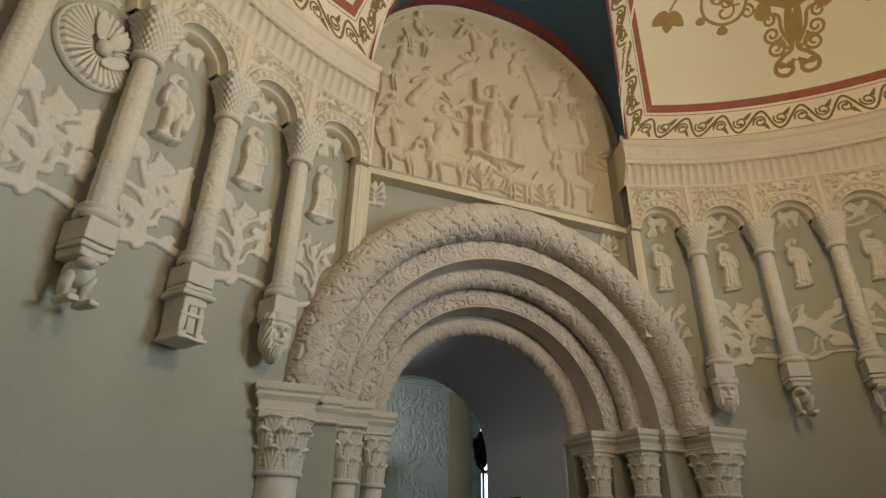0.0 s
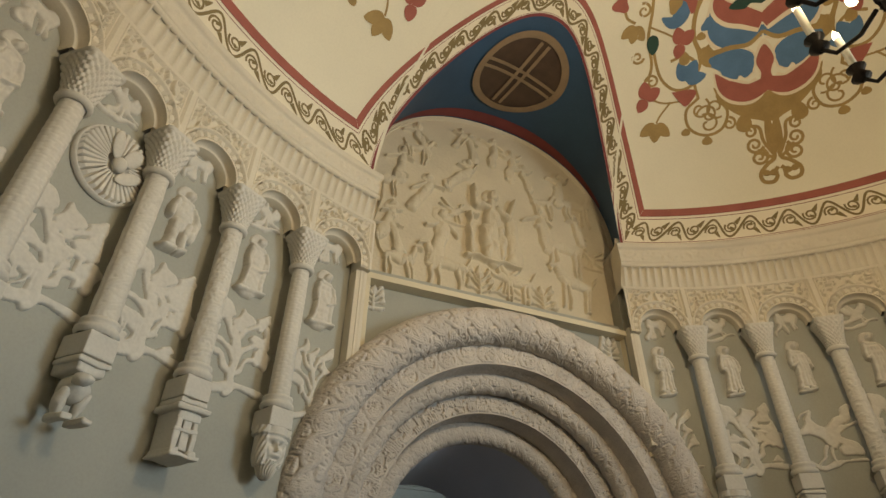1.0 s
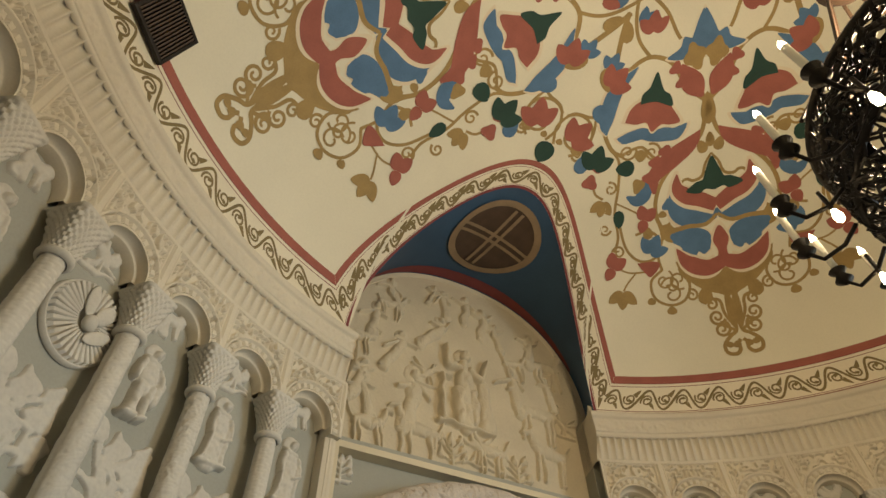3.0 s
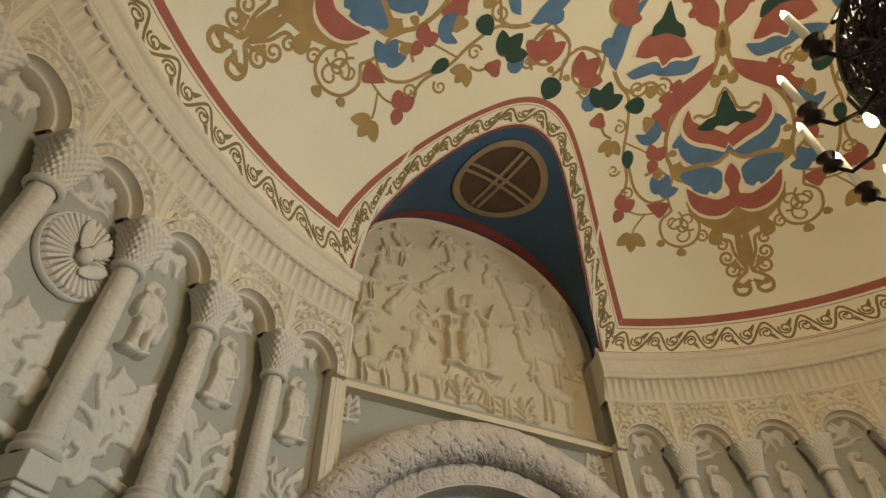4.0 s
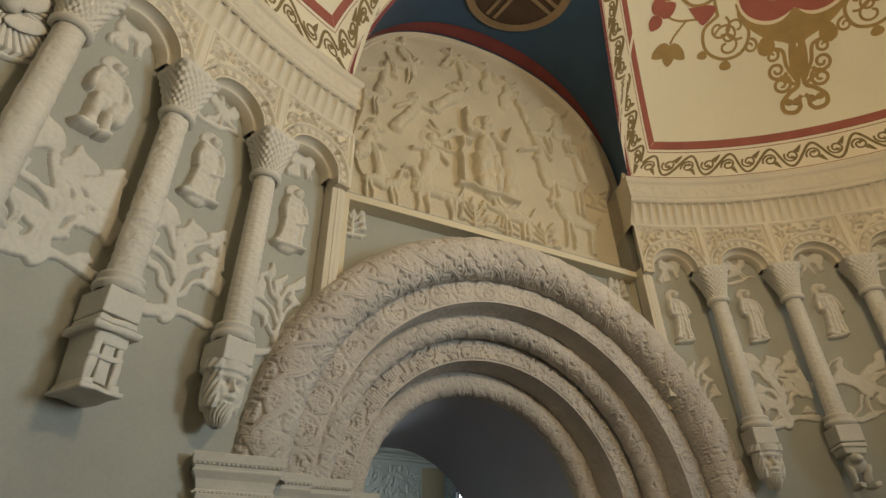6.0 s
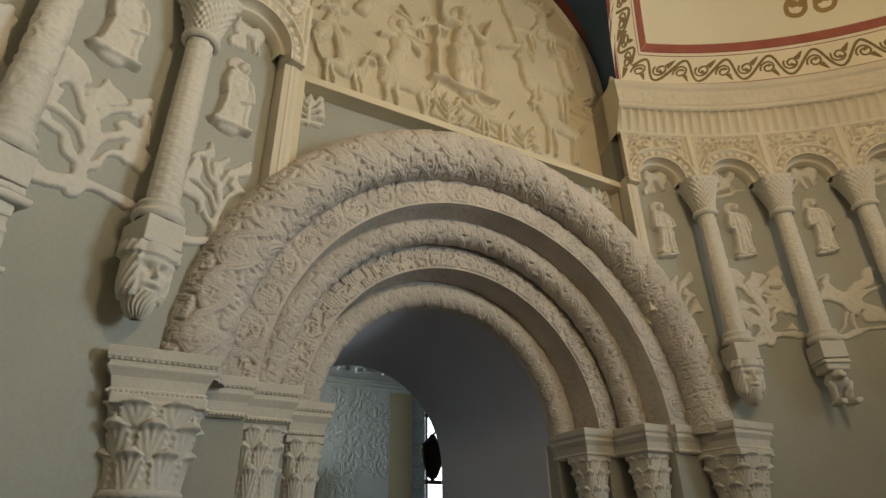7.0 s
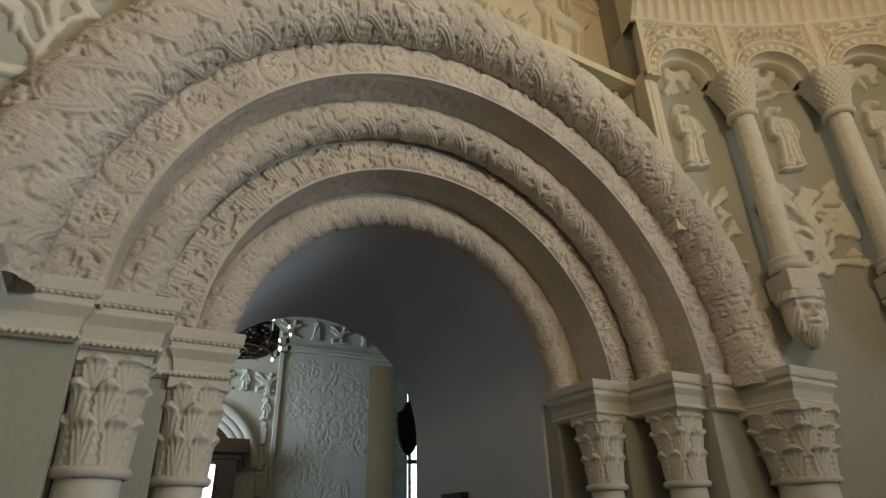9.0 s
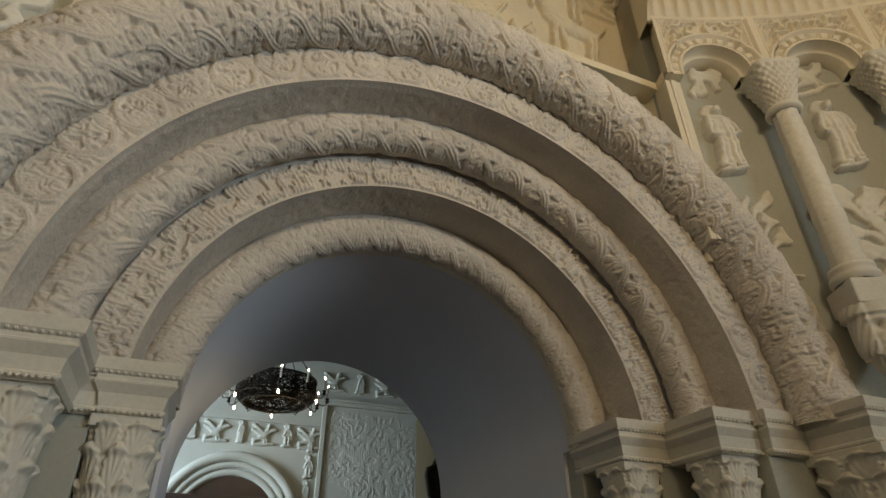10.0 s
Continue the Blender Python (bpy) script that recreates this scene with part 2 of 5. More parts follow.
def order(name, profile, carve, depth, label, across=40, along=620, mat=STONE):
    """A half ring swept round the arch from a profile of (radius, y), carved in relief."""
    prof = np.array(profile, float)
    seg = np.r_[0, np.cumsum(np.hypot(*np.diff(prof, axis=0).T))]
    q = np.linspace(0, seg[-1], across)
    pr, py = np.interp(q, seg, prof[:, 0]), np.interp(q, seg, prof[:, 1])
    tr, ty = np.gradient(pr, q), np.gradient(py, q)
    nr, ny = -ty, tr                     # normal of the profile
    flip = np.sign((ny * -1).sum() or 1)
    ang = np.linspace(0, np.pi, along)
    A, Q = np.meshgrid(ang, q, indexing="ij")
    R = np.interp(Q, q, pr)
    h = carve(A * pr.mean(), Q - seg[-1] / 2, seg[-1]) * depth if carve else 0 * A
    NR, NY = np.interp(Q, q, nr) * flip, np.interp(Q, q, ny) * flip
    RR, YY = R + NR * h, np.interp(Q, q, py) + NY * h
    P = np.stack([PX - RR * np.cos(A), YY, SPRING + RR * np.sin(A)], -1)
    return grid(name, P, mat, portal, label)


def bow(rc, yc, rad, a0, a1, n=13):
    """Part of a circle in the (radius, y) section; 0 degrees points outward, 90 to the front."""
    return [(rc + rad * math.cos(radians(a)), yc - rad * math.sin(radians(a))) for a in np.linspace(a0, a1, n)]


order("outer_roll", bow(2.45, 0.40, 0.20, -25, 205, 21), lambda s, v, w: braid(s, v, w * 0.98, 0.30, 1.0, 3), 0.044, "bold outer roll carved with braided strands and masks", 96, 1100)
order("outer_band", [(2.36, 0.47), (1.985, 0.47)], lambda s, v, w: roundels(s, v - 0.045, w * 0.74, 0.29, 4.0), 0.027, "flat band with round medallions", 64, 1000)
order("outer_soffit", [(1.985, 0.47), (1.97, 0.85)], lambda s, v, w: frieze(s, v, w * 0.9, 8.0), 0.007, "", 30, 500)
order("middle_roll", bow(1.885, 0.86, 0.112, -30, 235, 19), lambda s, v, w: braid(s, v, w * 0.98, 0.27, 2.3, 2), 0.032, "round moulding with braided leaf scrolls", 66, 1000)
order("inner_band", [(1.88, 0.98), (1.535, 0.98)], lambda s, v, w: frieze(s, v - 0.05, w * 0.70, 6.0), 0.028, "flat band with small beasts and leaves", 54, 1000)
order("inner_soffit", [(1.535, 0.98), (1.53, 1.38)], lambda s, v, w: frieze(s, v, w * 0.9, 9.0), 0.006, "", 26, 420)
order("inner_roll", bow(1.42, 1.42, 0.125, -30, 200, 15), lambda s, v, w: braid(s, v, w * 0.98, 0.23, 3.1, 2), 0.022, "inner round moulding carved with interlace", 54, 860)
order("inner_lip", [(1.31, 1.42), (1.29, 1.50)], None, 0, "", 6, 120, PLASTER)


def impost(x0, x1, y0, y1, parent):
    """A moulded slab: fillet, hollow and upper slab."""
    rings = [(2.33, -0.015), (2.35, 0.0), (2.36, 0.0), (2.37, -0.012), (2.43, 0.0), (2.475, 0.03), (2.485, 0.03), (2.49, 0.022), (2.51, 0.022), (2.52, 0.032), (2.53, 0.04), (2.585, 0.045), (2.59, 0.038)]
    V, F = [], []
    for z, o in rings:
        V += [(x0 - o, y0 - o, z), (x1 + o, y0 - o, z), (x1 + o, y1, z), (x0 - o, y1, z)]
    for k in range(len(rings) - 1):
        for j in range(4):
            F.append((4 * k + j, 4 * k + (j + 1) % 4, 4 * k + 4 + (j + 1) % 4, 4 * k + 4 + j))
    F += [(3, 2, 1, 0), tuple(4 * len(rings) - 4 + j for j in range(4))]
    ob = mesh_object("impost", V, F, PLASTER, parent, smooth=False)
    # beads along the front edges
    bm = bmesh.new()
    for z, off, step in ((2.345, 0.004, 0.026), (2.52, 0.03, 0.03)):
        for x in np.arange(x0 - off, x1 + off, step):
            bmesh.ops.create_icosphere(bm, subdivisions=1, radius=0.011, matrix=Matrix.Translation((x, y0 - off, z)))
    tagged(part("beading", bm, PLASTER, parent), kind="stuff")
    return ob


def capital(parent, x, y, w, d, zb=1.84, zt=2.33, shaft=0.2):
    """A leaf capital: bell, two rows of acanthus leaves, scrolls and a rope ring."""
    m = Matrix.Translation((x, y, 0))
    T, A = np.meshgrid(np.linspace(0, 1, 84), np.linspace(0, 2 * np.pi, 241), indexing="ij")
    sq = 1 / np.maximum(np.abs(np.cos(A)), np.abs(np.sin(A)))
    R = shaft * 1.02 * ((1 - T ** 2) + T ** 2 * np.minimum(sq, 1.28)) + (w / 2 - shaft) * T ** 1.6
    h = np.zeros_like(T)
    for t0, t1, shift, big in ((0.02, 0.46, 0.0, 1.0), (0.30, 0.76, 0.5, 1.0), (0.66, 0.97, 0.0, 0.8)):
        q = np.clip((T - t0) / (t1 - t0), 0, 1)
        u = ((A / (np.pi / 4) + shift) % 1) * 2 - 1
        half = (0.42 + 0.46 * np.sin(np.pi * np.clip(q * 0.75 + 0.15, 0, 1))) * (1 + 0.10 * np.sin(q * 32)) * (1 - 0.55 * np.clip(q - 0.8, 0, 1) * 5)
        inside = np.clip((half - np.abs(u)) / 0.10, 0, 1) * (T > t0) * (T < t1)
        vein = 0.72 + 0.28 * np.cos((np.abs(u) * 15 - q * 9)) + 0.3 * (np.abs(u) < 0.09)
        lip = 1.6 * np.exp(-((q - 0.88) / 0.10) ** 2)
        h = np.maximum(h, inside * (0.55 * vein + 0.45 + lip) * big * (0.45 + 0.55 * q))
    R = R + h * shaft * 0.115
    P = np.stack([x + R * np.cos(A), y + R * np.sin(A), zb + (zt - zb) * T], -1)
    grid("bell", P, PLASTER, parent, "bell carved with rows of acanthus leaves", flip=True)
    lathe("rope_ring", [(shaft + 0.004 + 0.022 * math.sin(a), zb - 0.005 - 0.024 * math.cos(a)) for a in np.linspace(0.05, 3.1, 7)], PLASTER, parent, steps=64, m=m, wave=lambda a, z: 0.005 * math.sin(24 * a + z * 160))
    bm = bmesh.new()
    box(bm, x - w / 2, x + w / 2, y - w / 2, y + w / 2, zt - 0.05, zt + 0.01, 0.008)
    part("abacus", bm, PLASTER, parent)
    # corner scrolls under the slab
    for sx in (-1, 1):
        for sy in (-1, 1):
            bm = bmesh.new()
            for j in range(14):
                b = j / 13 * 4.6
                rr = 0.21 * shaft * (1 - j / 17)
                px, pz = rr * math.cos(b), rr * math.sin(b)
                bmesh.ops.create_icosphere(bm, subdivisions=1, radius=0.08 * shaft, matrix=Matrix.Translation((x + sx * (w / 2 - 0.075 + px * 0.6), y + sy * (w / 2 - 0.075 + px * 0.6), zt - 0.115 + pz)))
            part("scroll", bm, PLASTER, parent, smooth=True)


def jamb(side):
    """Imposts, piers and columns of one side."""
    sx = lambda a, b: (PX + a, PX + b) if side > 0 else (PX - b, PX - a)
    for a, b, y0, y1 in ((2.03, 2.88, 0.52, 1.02), (1.62, 2.3, 1.02, 1.46), (1.33, 2.0, 1.44, 1.60)):
        x0, x1 = sx(a, b)
        bm = bmesh.new()
        box(bm, x0, x1, y0, y1, 0, 2.56, 0.006)
        part("pier", bm, WALL, portal, "plain grey pier")
    for a, b, y0, y1, r, cx, cy in ((2.34, 2.85, 0.06, 0.62, 0.2, 2.585, 0.29), (1.70, 2.05, 0.55, 1.02, 0.135, 1.88, 0.74), (1.32, 1.62, 0.97, 1.5, 0.125, 1.475, 1.13)):
        x0, x1 = sx(a, b)
        impost(x0, x1, y0, y1, portal)
        xc = PX + side * cx
        capital(portal, xc, cy, (0.5 if r > 0.18 else 0.30), y1 - y0, shaft=r)
        col = lathe("shaft", [(r * 1.06, 0.42), (r * 1.04, 0.5), (r, 0.6), (r * 0.985, 1.2), (r * 0.95, 1.83)], SHAFT, portal, "smooth pale column shaft", 40, Matrix.Translation((xc, cy, 0)))
        lathe("base", [(r * 1.5, 0), (r * 1.5, 0.16), (r * 1.45, 0.2), (r * 1.2, 0.24), (r * 1.32, 0.3), (r * 1.3, 0.36), (r * 1.08, 0.42)], PLASTER, portal, "", 32, Matrix.Translation((xc, cy, 0)))
    for a, b, y0, y1 in ((2.03, 2.44, 0.47, 0.7), (1.60, 1.82, 0.99, 1.2)):
        x0, x1 = sx(a, b)
        impost(x0, x1, y0, y1, portal)


jamb(-1)
jamb(1)

# passage behind the portal
A, Y = np.meshgrid(np.linspace(0, np.pi, 49), np.linspace(1.46, PE + 0.302, 9), indexing="ij")
passage = grid("ceiling_passage", np.stack([PX - 1.304 * np.cos(A), Y, SPRING + 1.304 * np.sin(A)], -1), PASSAGE)
tagged(passage, "plain blue-grey barrel vault of the passage", "vault", kind="structure")

bm = bmesh.new()
for s in (-1, 1):
    x = PX + s * 1.304
    box(bm, min(x, x + s * 0.3), max(x, x + s * 0.3), 1.60, PE + 0.302, 0, SPRING)
tagged(part("wall_passage", bm, PASSAGE), "plain blue-grey side walls of the passage", "wall", kind="structure")

# wall behind the orders, with the arch cut through it
def arched_wall(r, y0, y1, side, top):
    """A wall above the springing with a round arch cut through it."""
    ang = np.linspace(0, np.pi, 91)
    V, F = [], []
    for y in (y0, y1):
        for a in ang:
            V.append((PX - r * math.cos(a), y, SPRING + r * math.sin(a)))
        for a in ang:
            c, s = math.cos(a), math.sin(a)
            k = min(side / max(abs(c), 1e-6), top / max(s, 1e-6))
            V.append((PX - k * c, y, SPRING + k * s))
    n = len(ang)
    for k in range(n - 1):
        F.append((k, k + 1, n + k + 1, n + k))
        F.append((2 * n + k, 3 * n + k, 3 * n + k + 1, 2 * n + k + 1))
        F.append((k, 2 * n + k, 2 * n + k + 1, k + 1))
    return V, F


V, F = arched_wall(2.46, 0.62, 0.70, 3.0, 3.02)
tagged(mesh_object("wall_portal", V, F, WALL, smooth=False), "plain grey wall round the portal arch", "wall", kind="structure")

# ---- the round hall ----
RW, GAP = 6.42, 17.8             # radius of the wall; half angle of the portal bay
bm = bmesh.new()
box(bm, -8, 8, -13.5, 14.5, -0.2, 0)
tagged(part("floor", bm, FLOOR), "brown stone floor", "floor", kind="structure")

V, F = [], []


def wall_piece(p0, p1, z0, z1, n):
    for k in range(n):
        a, b = p0 + (p1 - p0) * k / n, p0 + (p1 - p0) * (k + 1) / n
        i = len(V)
        V.extend(polar(p, r, z) for p in (a, b) for r in (RW, RW + 0.35) for z in (z0, z1))
        F.extend([(i, i + 4, i + 5, i + 1), (i + 2, i + 3, i + 7, i + 6), (i + 1, i + 5, i + 7, i + 3), (i, i + 2, i + 6, i + 4)])
        if k == 0:
            F.append((i, i + 1, i + 3, i + 2))
        if k == n - 1:
            F.append((i + 4, i + 6, i + 7, i + 5))


def arch_foot(phi):
    """Foot of the wall over the portal's back."""
    x = CX + RW * math.sin(radians(phi)) - PX
    return SPRING + math.sqrt(max(2.52 ** 2 - x * x, 0)) if abs(x) < 2.52 else 0


for k in range(30):
    a, b = GAP + (24.6 - GAP) * k / 30, GAP + (24.6 - GAP) * (k + 1) / 30
    wall_piece(a, b, arch_foot(b), 6.75, 1), wall_piece(360 - b, 360 - a, arch_foot(-b), 6.75, 1)
wall_piece(24.6, 101, 0, 6.75, 60)
wall_piece(101, 123, 0, 1.4, 8), wall_piece(101, 123, 5.4, 6.75, 8)
wall_piece(123, 145, 0, 6.75, 10)
wall_piece(145, 159, 0, 1.4, 6), wall_piece(145, 159, 5.4, 6.75, 6)
wall_piece(159, 335.4, 0, 6.75, 100)
bm = bmesh.new()
vs = [bm.verts.new(v) for v in V]
for f in F:
    bm.faces.new([vs[k] for k in f])
bmesh.ops.remove_doubles(bm, verts=bm.verts, dist=0.0005)
tagged(part("wall_round", bm, WALL), "curved grey painted wall of the round hall", "wall", kind="structure")

# straight side walls and back of the portal bay
TY, TC, TZ, TA, TB = 0.79, 0.06, 7.0, 2.22, 2.10   # plane, axis, springing, half width and rise of the tympanum
bm = bmesh.new()
for s in (-1, 1):
    a, b = Vector((CX + s * 1.95, 0.29, 0)), Vector((TC + s * 2.22, 0.84, 0))
    o = Vector((s * 0.10, 0, 0))
    q = [bm.verts.new(p + Vector((0, 0, z))) for z in (3.7, 6.9) for p in (a, b, b + o, a + o)]
    for f in ((0, 1, 5, 4), (1, 2, 6, 5), (2, 3, 7, 6), (3, 0, 4, 7), (4, 5, 6, 7), (3, 2, 1, 0)):
        bm.faces.new([q[k] for k in f])
tagged(part("wall_bay", bm, TRIM), "narrow cream side of the portal bay", "wall", kind="structure")

# frame bars between tympanum and portal
bars = tagged(new("panel_frame"), "pale moulded frame bars below the tympanum relief", "frame")
bm = bmesh.new()
box(bm, -1.98, 2.00, 0.44, 0.80, 5.28, 5.36, 0.006)
part("bar", bm, CREAM, bars)
for s in (-1, 1):
    bm = bmesh.new()
    box(bm, 0.01 + s * 1.945 - 0.04, 0.01 + s * 1.945 + 0.04, 0.42, 0.64, 3.6, 5.278, 0.006)
    part("bar", bm, CREAM, bars)

# tympanum relief


def tymp_rim(a, inset=0.0):
    """Outline of the tympanum at an angle: a slightly squared round arch."""
    c, s = np.cos(a), np.sin(a)
    p = 2 / 2.2
    return TC + (TA - inset) * np.sign(c) * np.abs(c) ** p, TZ + (TB - inset) * np.abs(s) ** p


def tymp_inside(x, z):
    """1 on the rim, below 1 within it."""
    return (np.abs((x - TC) / TA) ** 2.2 + np.clip((z - TZ) / TB, 0, None) ** 2.2) ** (1 / 2.2)


def person(x, z, h, lean=0.0, arm=0.6, seed=0):
    r = np.random.RandomState(seed)
    w = h * 0.11
    tx = x + lean * h
    return [(x, z, tx, z + 0.62 * h, w * 1.25, w * 0.95, 1.0), (x - w * 0.6, z, tx - w * 0.2, z + 0.5 * h, w * 0.6, w * 0.6, 0.9), (x + w * 0.7, z, tx + w * 0.3, z + 0.5 * h, w * 0.6, w * 0.5, 0.85),
            (tx, z + 0.86 * h, tx, z + 0.88 * h, w * 0.75, w * 0.7, 1.15), (tx, z + 0.86 * h, tx, z + 0.87 * h, w * 1.3, w * 1.3, 0.45),
            (tx - w * 0.8, z + 0.66 * h, tx - w * (1.2 + arm), z + (0.45 + 0.3 * r.rand()) * h, w * 0.42, w * 0.3, 1.0),
            (tx + w * 0.8, z + 0.66 * h, tx + w * (1.1 + arm * r.rand()), z + (0.4 + 0.45 * r.rand()) * h, w * 0.42, w * 0.3, 1.0),
            (x - w * 0.5, z, x - w * 0.8, z - 0.03 * h, w * 0.4, w * 0.35, 0.9), (x + w * 0.5, z, x + w * 0.8, z - 0.03 * h, w * 0.4, w * 0.35, 0.9)]


def beast(x, z, w, d=1, seed=0):
    r = np.random.RandomState(seed)
    h = w * 0.55
    out = [(x - d * w * 0.33, z + h, x + d * w * 0.25, z + h * (1.05 + 0.2 * r.rand()), w * 0.12, w * 0.14, 1.0), (x + d * w * 0.25, z + h * 1.1, x + d * w * 0.42, z + h * 1.75, w * 0.10, w * 0.06, 1.0),
           (x + d * w * 0.42, z + h * 1.75, x + d * w * 0.56, z + h * 1.65, w * 0.075, w * 0.045, 1.1), (x - d * w * 0.38, z + h, x - d * w * 0.55, z + h * (1.5 + r.rand() * 0.4), w * 0.035, w * 0.03, 0.8)]
    for q in (-0.33, -0.22, 0.16, 0.28):
        out.append((x + d * w * q, z + h * 0.95, x + d * w * (q + 0.12 * (r.rand() - 0.3)), z, w * 0.06, w * 0.032, 0.9))
    return out


def bird(x, z, w, d=1, seed=0):
    return [(x - d * w * 0.1, z + w * 0.4, x + d * w * 0.12, z + w * 0.62, w * 0.13, w * 0.12, 1.0), (x + d * w * 0.12, z + w * 0.65, x + d * w * 0.2, z + w * 0.95, w * 0.06, w * 0.055, 1.0), (x + d * w * 0.2, z + w * 0.95, x + d * w * 0.32, z + w * 0.9, w * 0.05, w * 0.02, 1.0),
            (x - d * w * 0.1, z + w * 0.55, x - d * w * 0.55, z + w * 0.98, w * 0.09, w * 0.05, 0.9), (x - d * w * 0.15, z + w * 0.5, x - d * w * 0.62, z + w * 0.72, w * 0.08, w * 0.04, 0.8), (x + d * w * 0.1, z + w * 0.6, x + d * w * 0.55, z + w * 0.75, w * 0.09, w * 0.05, 0.9),
            (x - d * w * 0.12, z + w * 0.35, x - d * w * 0.5, z + w * 0.2, w * 0.06, w * 0.07, 0.9), (x, z + w * 0.35, x + d * 0.02, z, w * 0.035, w * 0.03, 0.8), (x + d * w * 0.1, z + w * 0.35, x + d * w * 0.22, z + 0.02, w * 0.035, w * 0.03, 0.8), (x - w * 0.5, z, x + w * 0.5, z, w * 0.05, w * 0.05, 0.7)]


def tree(x, z, w, h, seed=0):
    r = np.random.RandomState(seed)
    out = [(x, z, x, z + h * 0.85, w * 0.075, w * 0.05, 1.0), (x, z + h * 0.8, x, z + h, w * 0.15, w * 0.03, 1.0)]
    for k, q in enumerate((0.22, 0.45, 0.68)):
        for s in (-1, 1):
            ex, ez = x + s * w * (0.42 - 0.06 * k + 0.04 * r.rand()), z + h * (q + 0.16 + 0.06 * r.rand())
            out.append((x, z + h * q * 0.8, ex, ez, w * 0.045, w * 0.035, 0.8))
            out.append((ex, ez, ex + s * w * 0.03, ez + h * 0.12, w * 0.15, w * 0.05, 1.0))
            out.append((ex, ez, ex - s * w * 0.10, ez - h * 0.10, w * 0.13, w * 0.04, 0.9))
            out.append((ex, ez, ex + s * w * 0.10, ez - h * 0.03, w * 0.12, w * 0.04, 0.9))
    for s in (-1, 1):
        out.append((x, z + h * 0.05, x + s * w * 0.38, z, w * 0.07, w * 0.09, 0.9))
        out.append((x + s * w * 0.2, z + h * 0.03, x + s * w * 0.5, z + 0.01, w * 0.05, w * 0.06, 0.8))
    return out


X, Z = np.meshgrid(np.linspace(TC - TA, TC + TA, 640), np.linspace(5.36, TZ + TB + 0.02, 560), indexing="ij")
# enthroned figure in the middle
S = [(-0.02, 6.30, -0.02, 7.05, 0.17, 0.15, 1.5), (-0.12, 6.30, -0.14, 6.75, 0.09, 0.11, 1.7), (0.10, 6.30, 0.09, 6.75, 0.09, 0.11, 1.7), (0.0, 7.42, 0.0, 7.46, 0.10, 0.10, 1.8), (0.0, 7.44, 0.0, 7.45, 0.17, 0.17, 0.7),
     (-0.1, 7.18, -0.30, 7.22, 0.06, 0.055, 1.6), (-0.30, 7.22, -0.33, 7.55, 0.055, 0.045, 1.6), (0.08, 7.18, 0.25, 7.05, 0.06, 0.055, 1.6), (0.25, 7.05, 0.38, 7.45, 0.05, 0.045, 1.5), (0.32, 7.0, 0.36, 6.35, 0.11, 0.13, 0.9),
     (-0.46, 6.22, 0.42, 6.19, 0.035, 0.035, 1.5), (-0.40, 6.25, -0.40, 6.98, 0.045, 0.04, 1.5), (-0.40, 6.98, -0.27, 7.0, 0.05, 0.04, 1.4), (-0.02, 7.1, -0.02, 7.3, 0.09, 0.08, 1.4)]
rs = np.random.RandomState(11)
for x, z, h, lean in ((-0.95, 5.98, 1.0, 0.12), (-1.30, 6.85, 0.75, 0.3), (-1.55, 7.30, 0.7, 0.1), (-0.75, 7.45, 0.7, 0.5), (-0.28, 8.15, 0.62, -0.1), (0.05, 8.20, 0.62, 0.05), (0.36, 7.98, 0.68, 0.1), (-1.1, 8.0, 0.6, -0.3), (0.95, 6.75, 0.85, -0.1), (1.25, 7.75, 0.7, 0.1), (-1.75, 6.2, 0.7, 0.2), (-1.45, 6.0, 0.65, -0.2), (0.72, 7.85, 0.55, -0.2), (-0.62, 8.35, 0.45, 0.2), (1.62, 7.0, 0.6, -0.15)):
    S += [(*q[:6], 0.85 * q[6]) for q in person(x, z, h, lean, 0.8 + rs.rand() * 1.8, int(rs.randint(99)))]
for x, z, w, d in ((1.25, 6.35, 0.85, -1), (1.60, 7.40, 0.7, 1), (1.38, 5.75, 0.75, -1), (-0.75, 5.55, 0.75, -1), (-1.45, 5.55, 0.6, 1), (-1.70, 6.95, 0.5, 1), (0.95, 7.35, 0.5, 1), (0.35, 5.62, 0.6, -1), (-1.25, 7.75, 0.5, 1)):
    S += [(*q[:6], 0.8 * q[6]) for q in beast(x, z, w, d, int(rs.randint(99)))]
for x, z, w, d in ((0.15, 5.70, 0.5, -1), (-0.62, 6.75, 0.4, 1), (1.75, 6.55, 0.4, -1)):
    S += [(*q[:6], 0.7 * q[6]) for q in bird(x, z, w, d)]
for x, z, w, h in ((0.75, 5.5, 0.45, 0.5), (-0.25, 5.55, 0.4, 0.5)):
    S += [(*q[:6], 0.7 * q[6]) for q in tree(x, z, w, h, int(rs.randint(99)))]
H = strokes_height(X, Z, S, 0.5, 0.06) * 0.088
H = H * (0.88 + 0.24 * vnoise(X * 14 + 3, Z * 9)) - 0.006 * (np.abs(vnoise(X * 16, Z * 6) - 0.5) < 0.07) * (H > 0.02)
H += 0.010 * vnoise(X * 5, Z * 5) + 0.003 * vnoise(X * 30, Z * 30)
ins = tymp_inside(X, Z)
rim = swell(ins, 0.955, 0.962)
H = np.where(rim > 0, 0.03 * rim + 0.010 * np.cos((ins - 0.962) * 330) * rim, H)
tymp = tagged(grid("tympanum_relief", np.stack([X, TY - H, Z], -1), TYMP, keep=ins[:-1, :-1] < 1), "cream plaster relief of robed figures, beasts and trees", "relief")

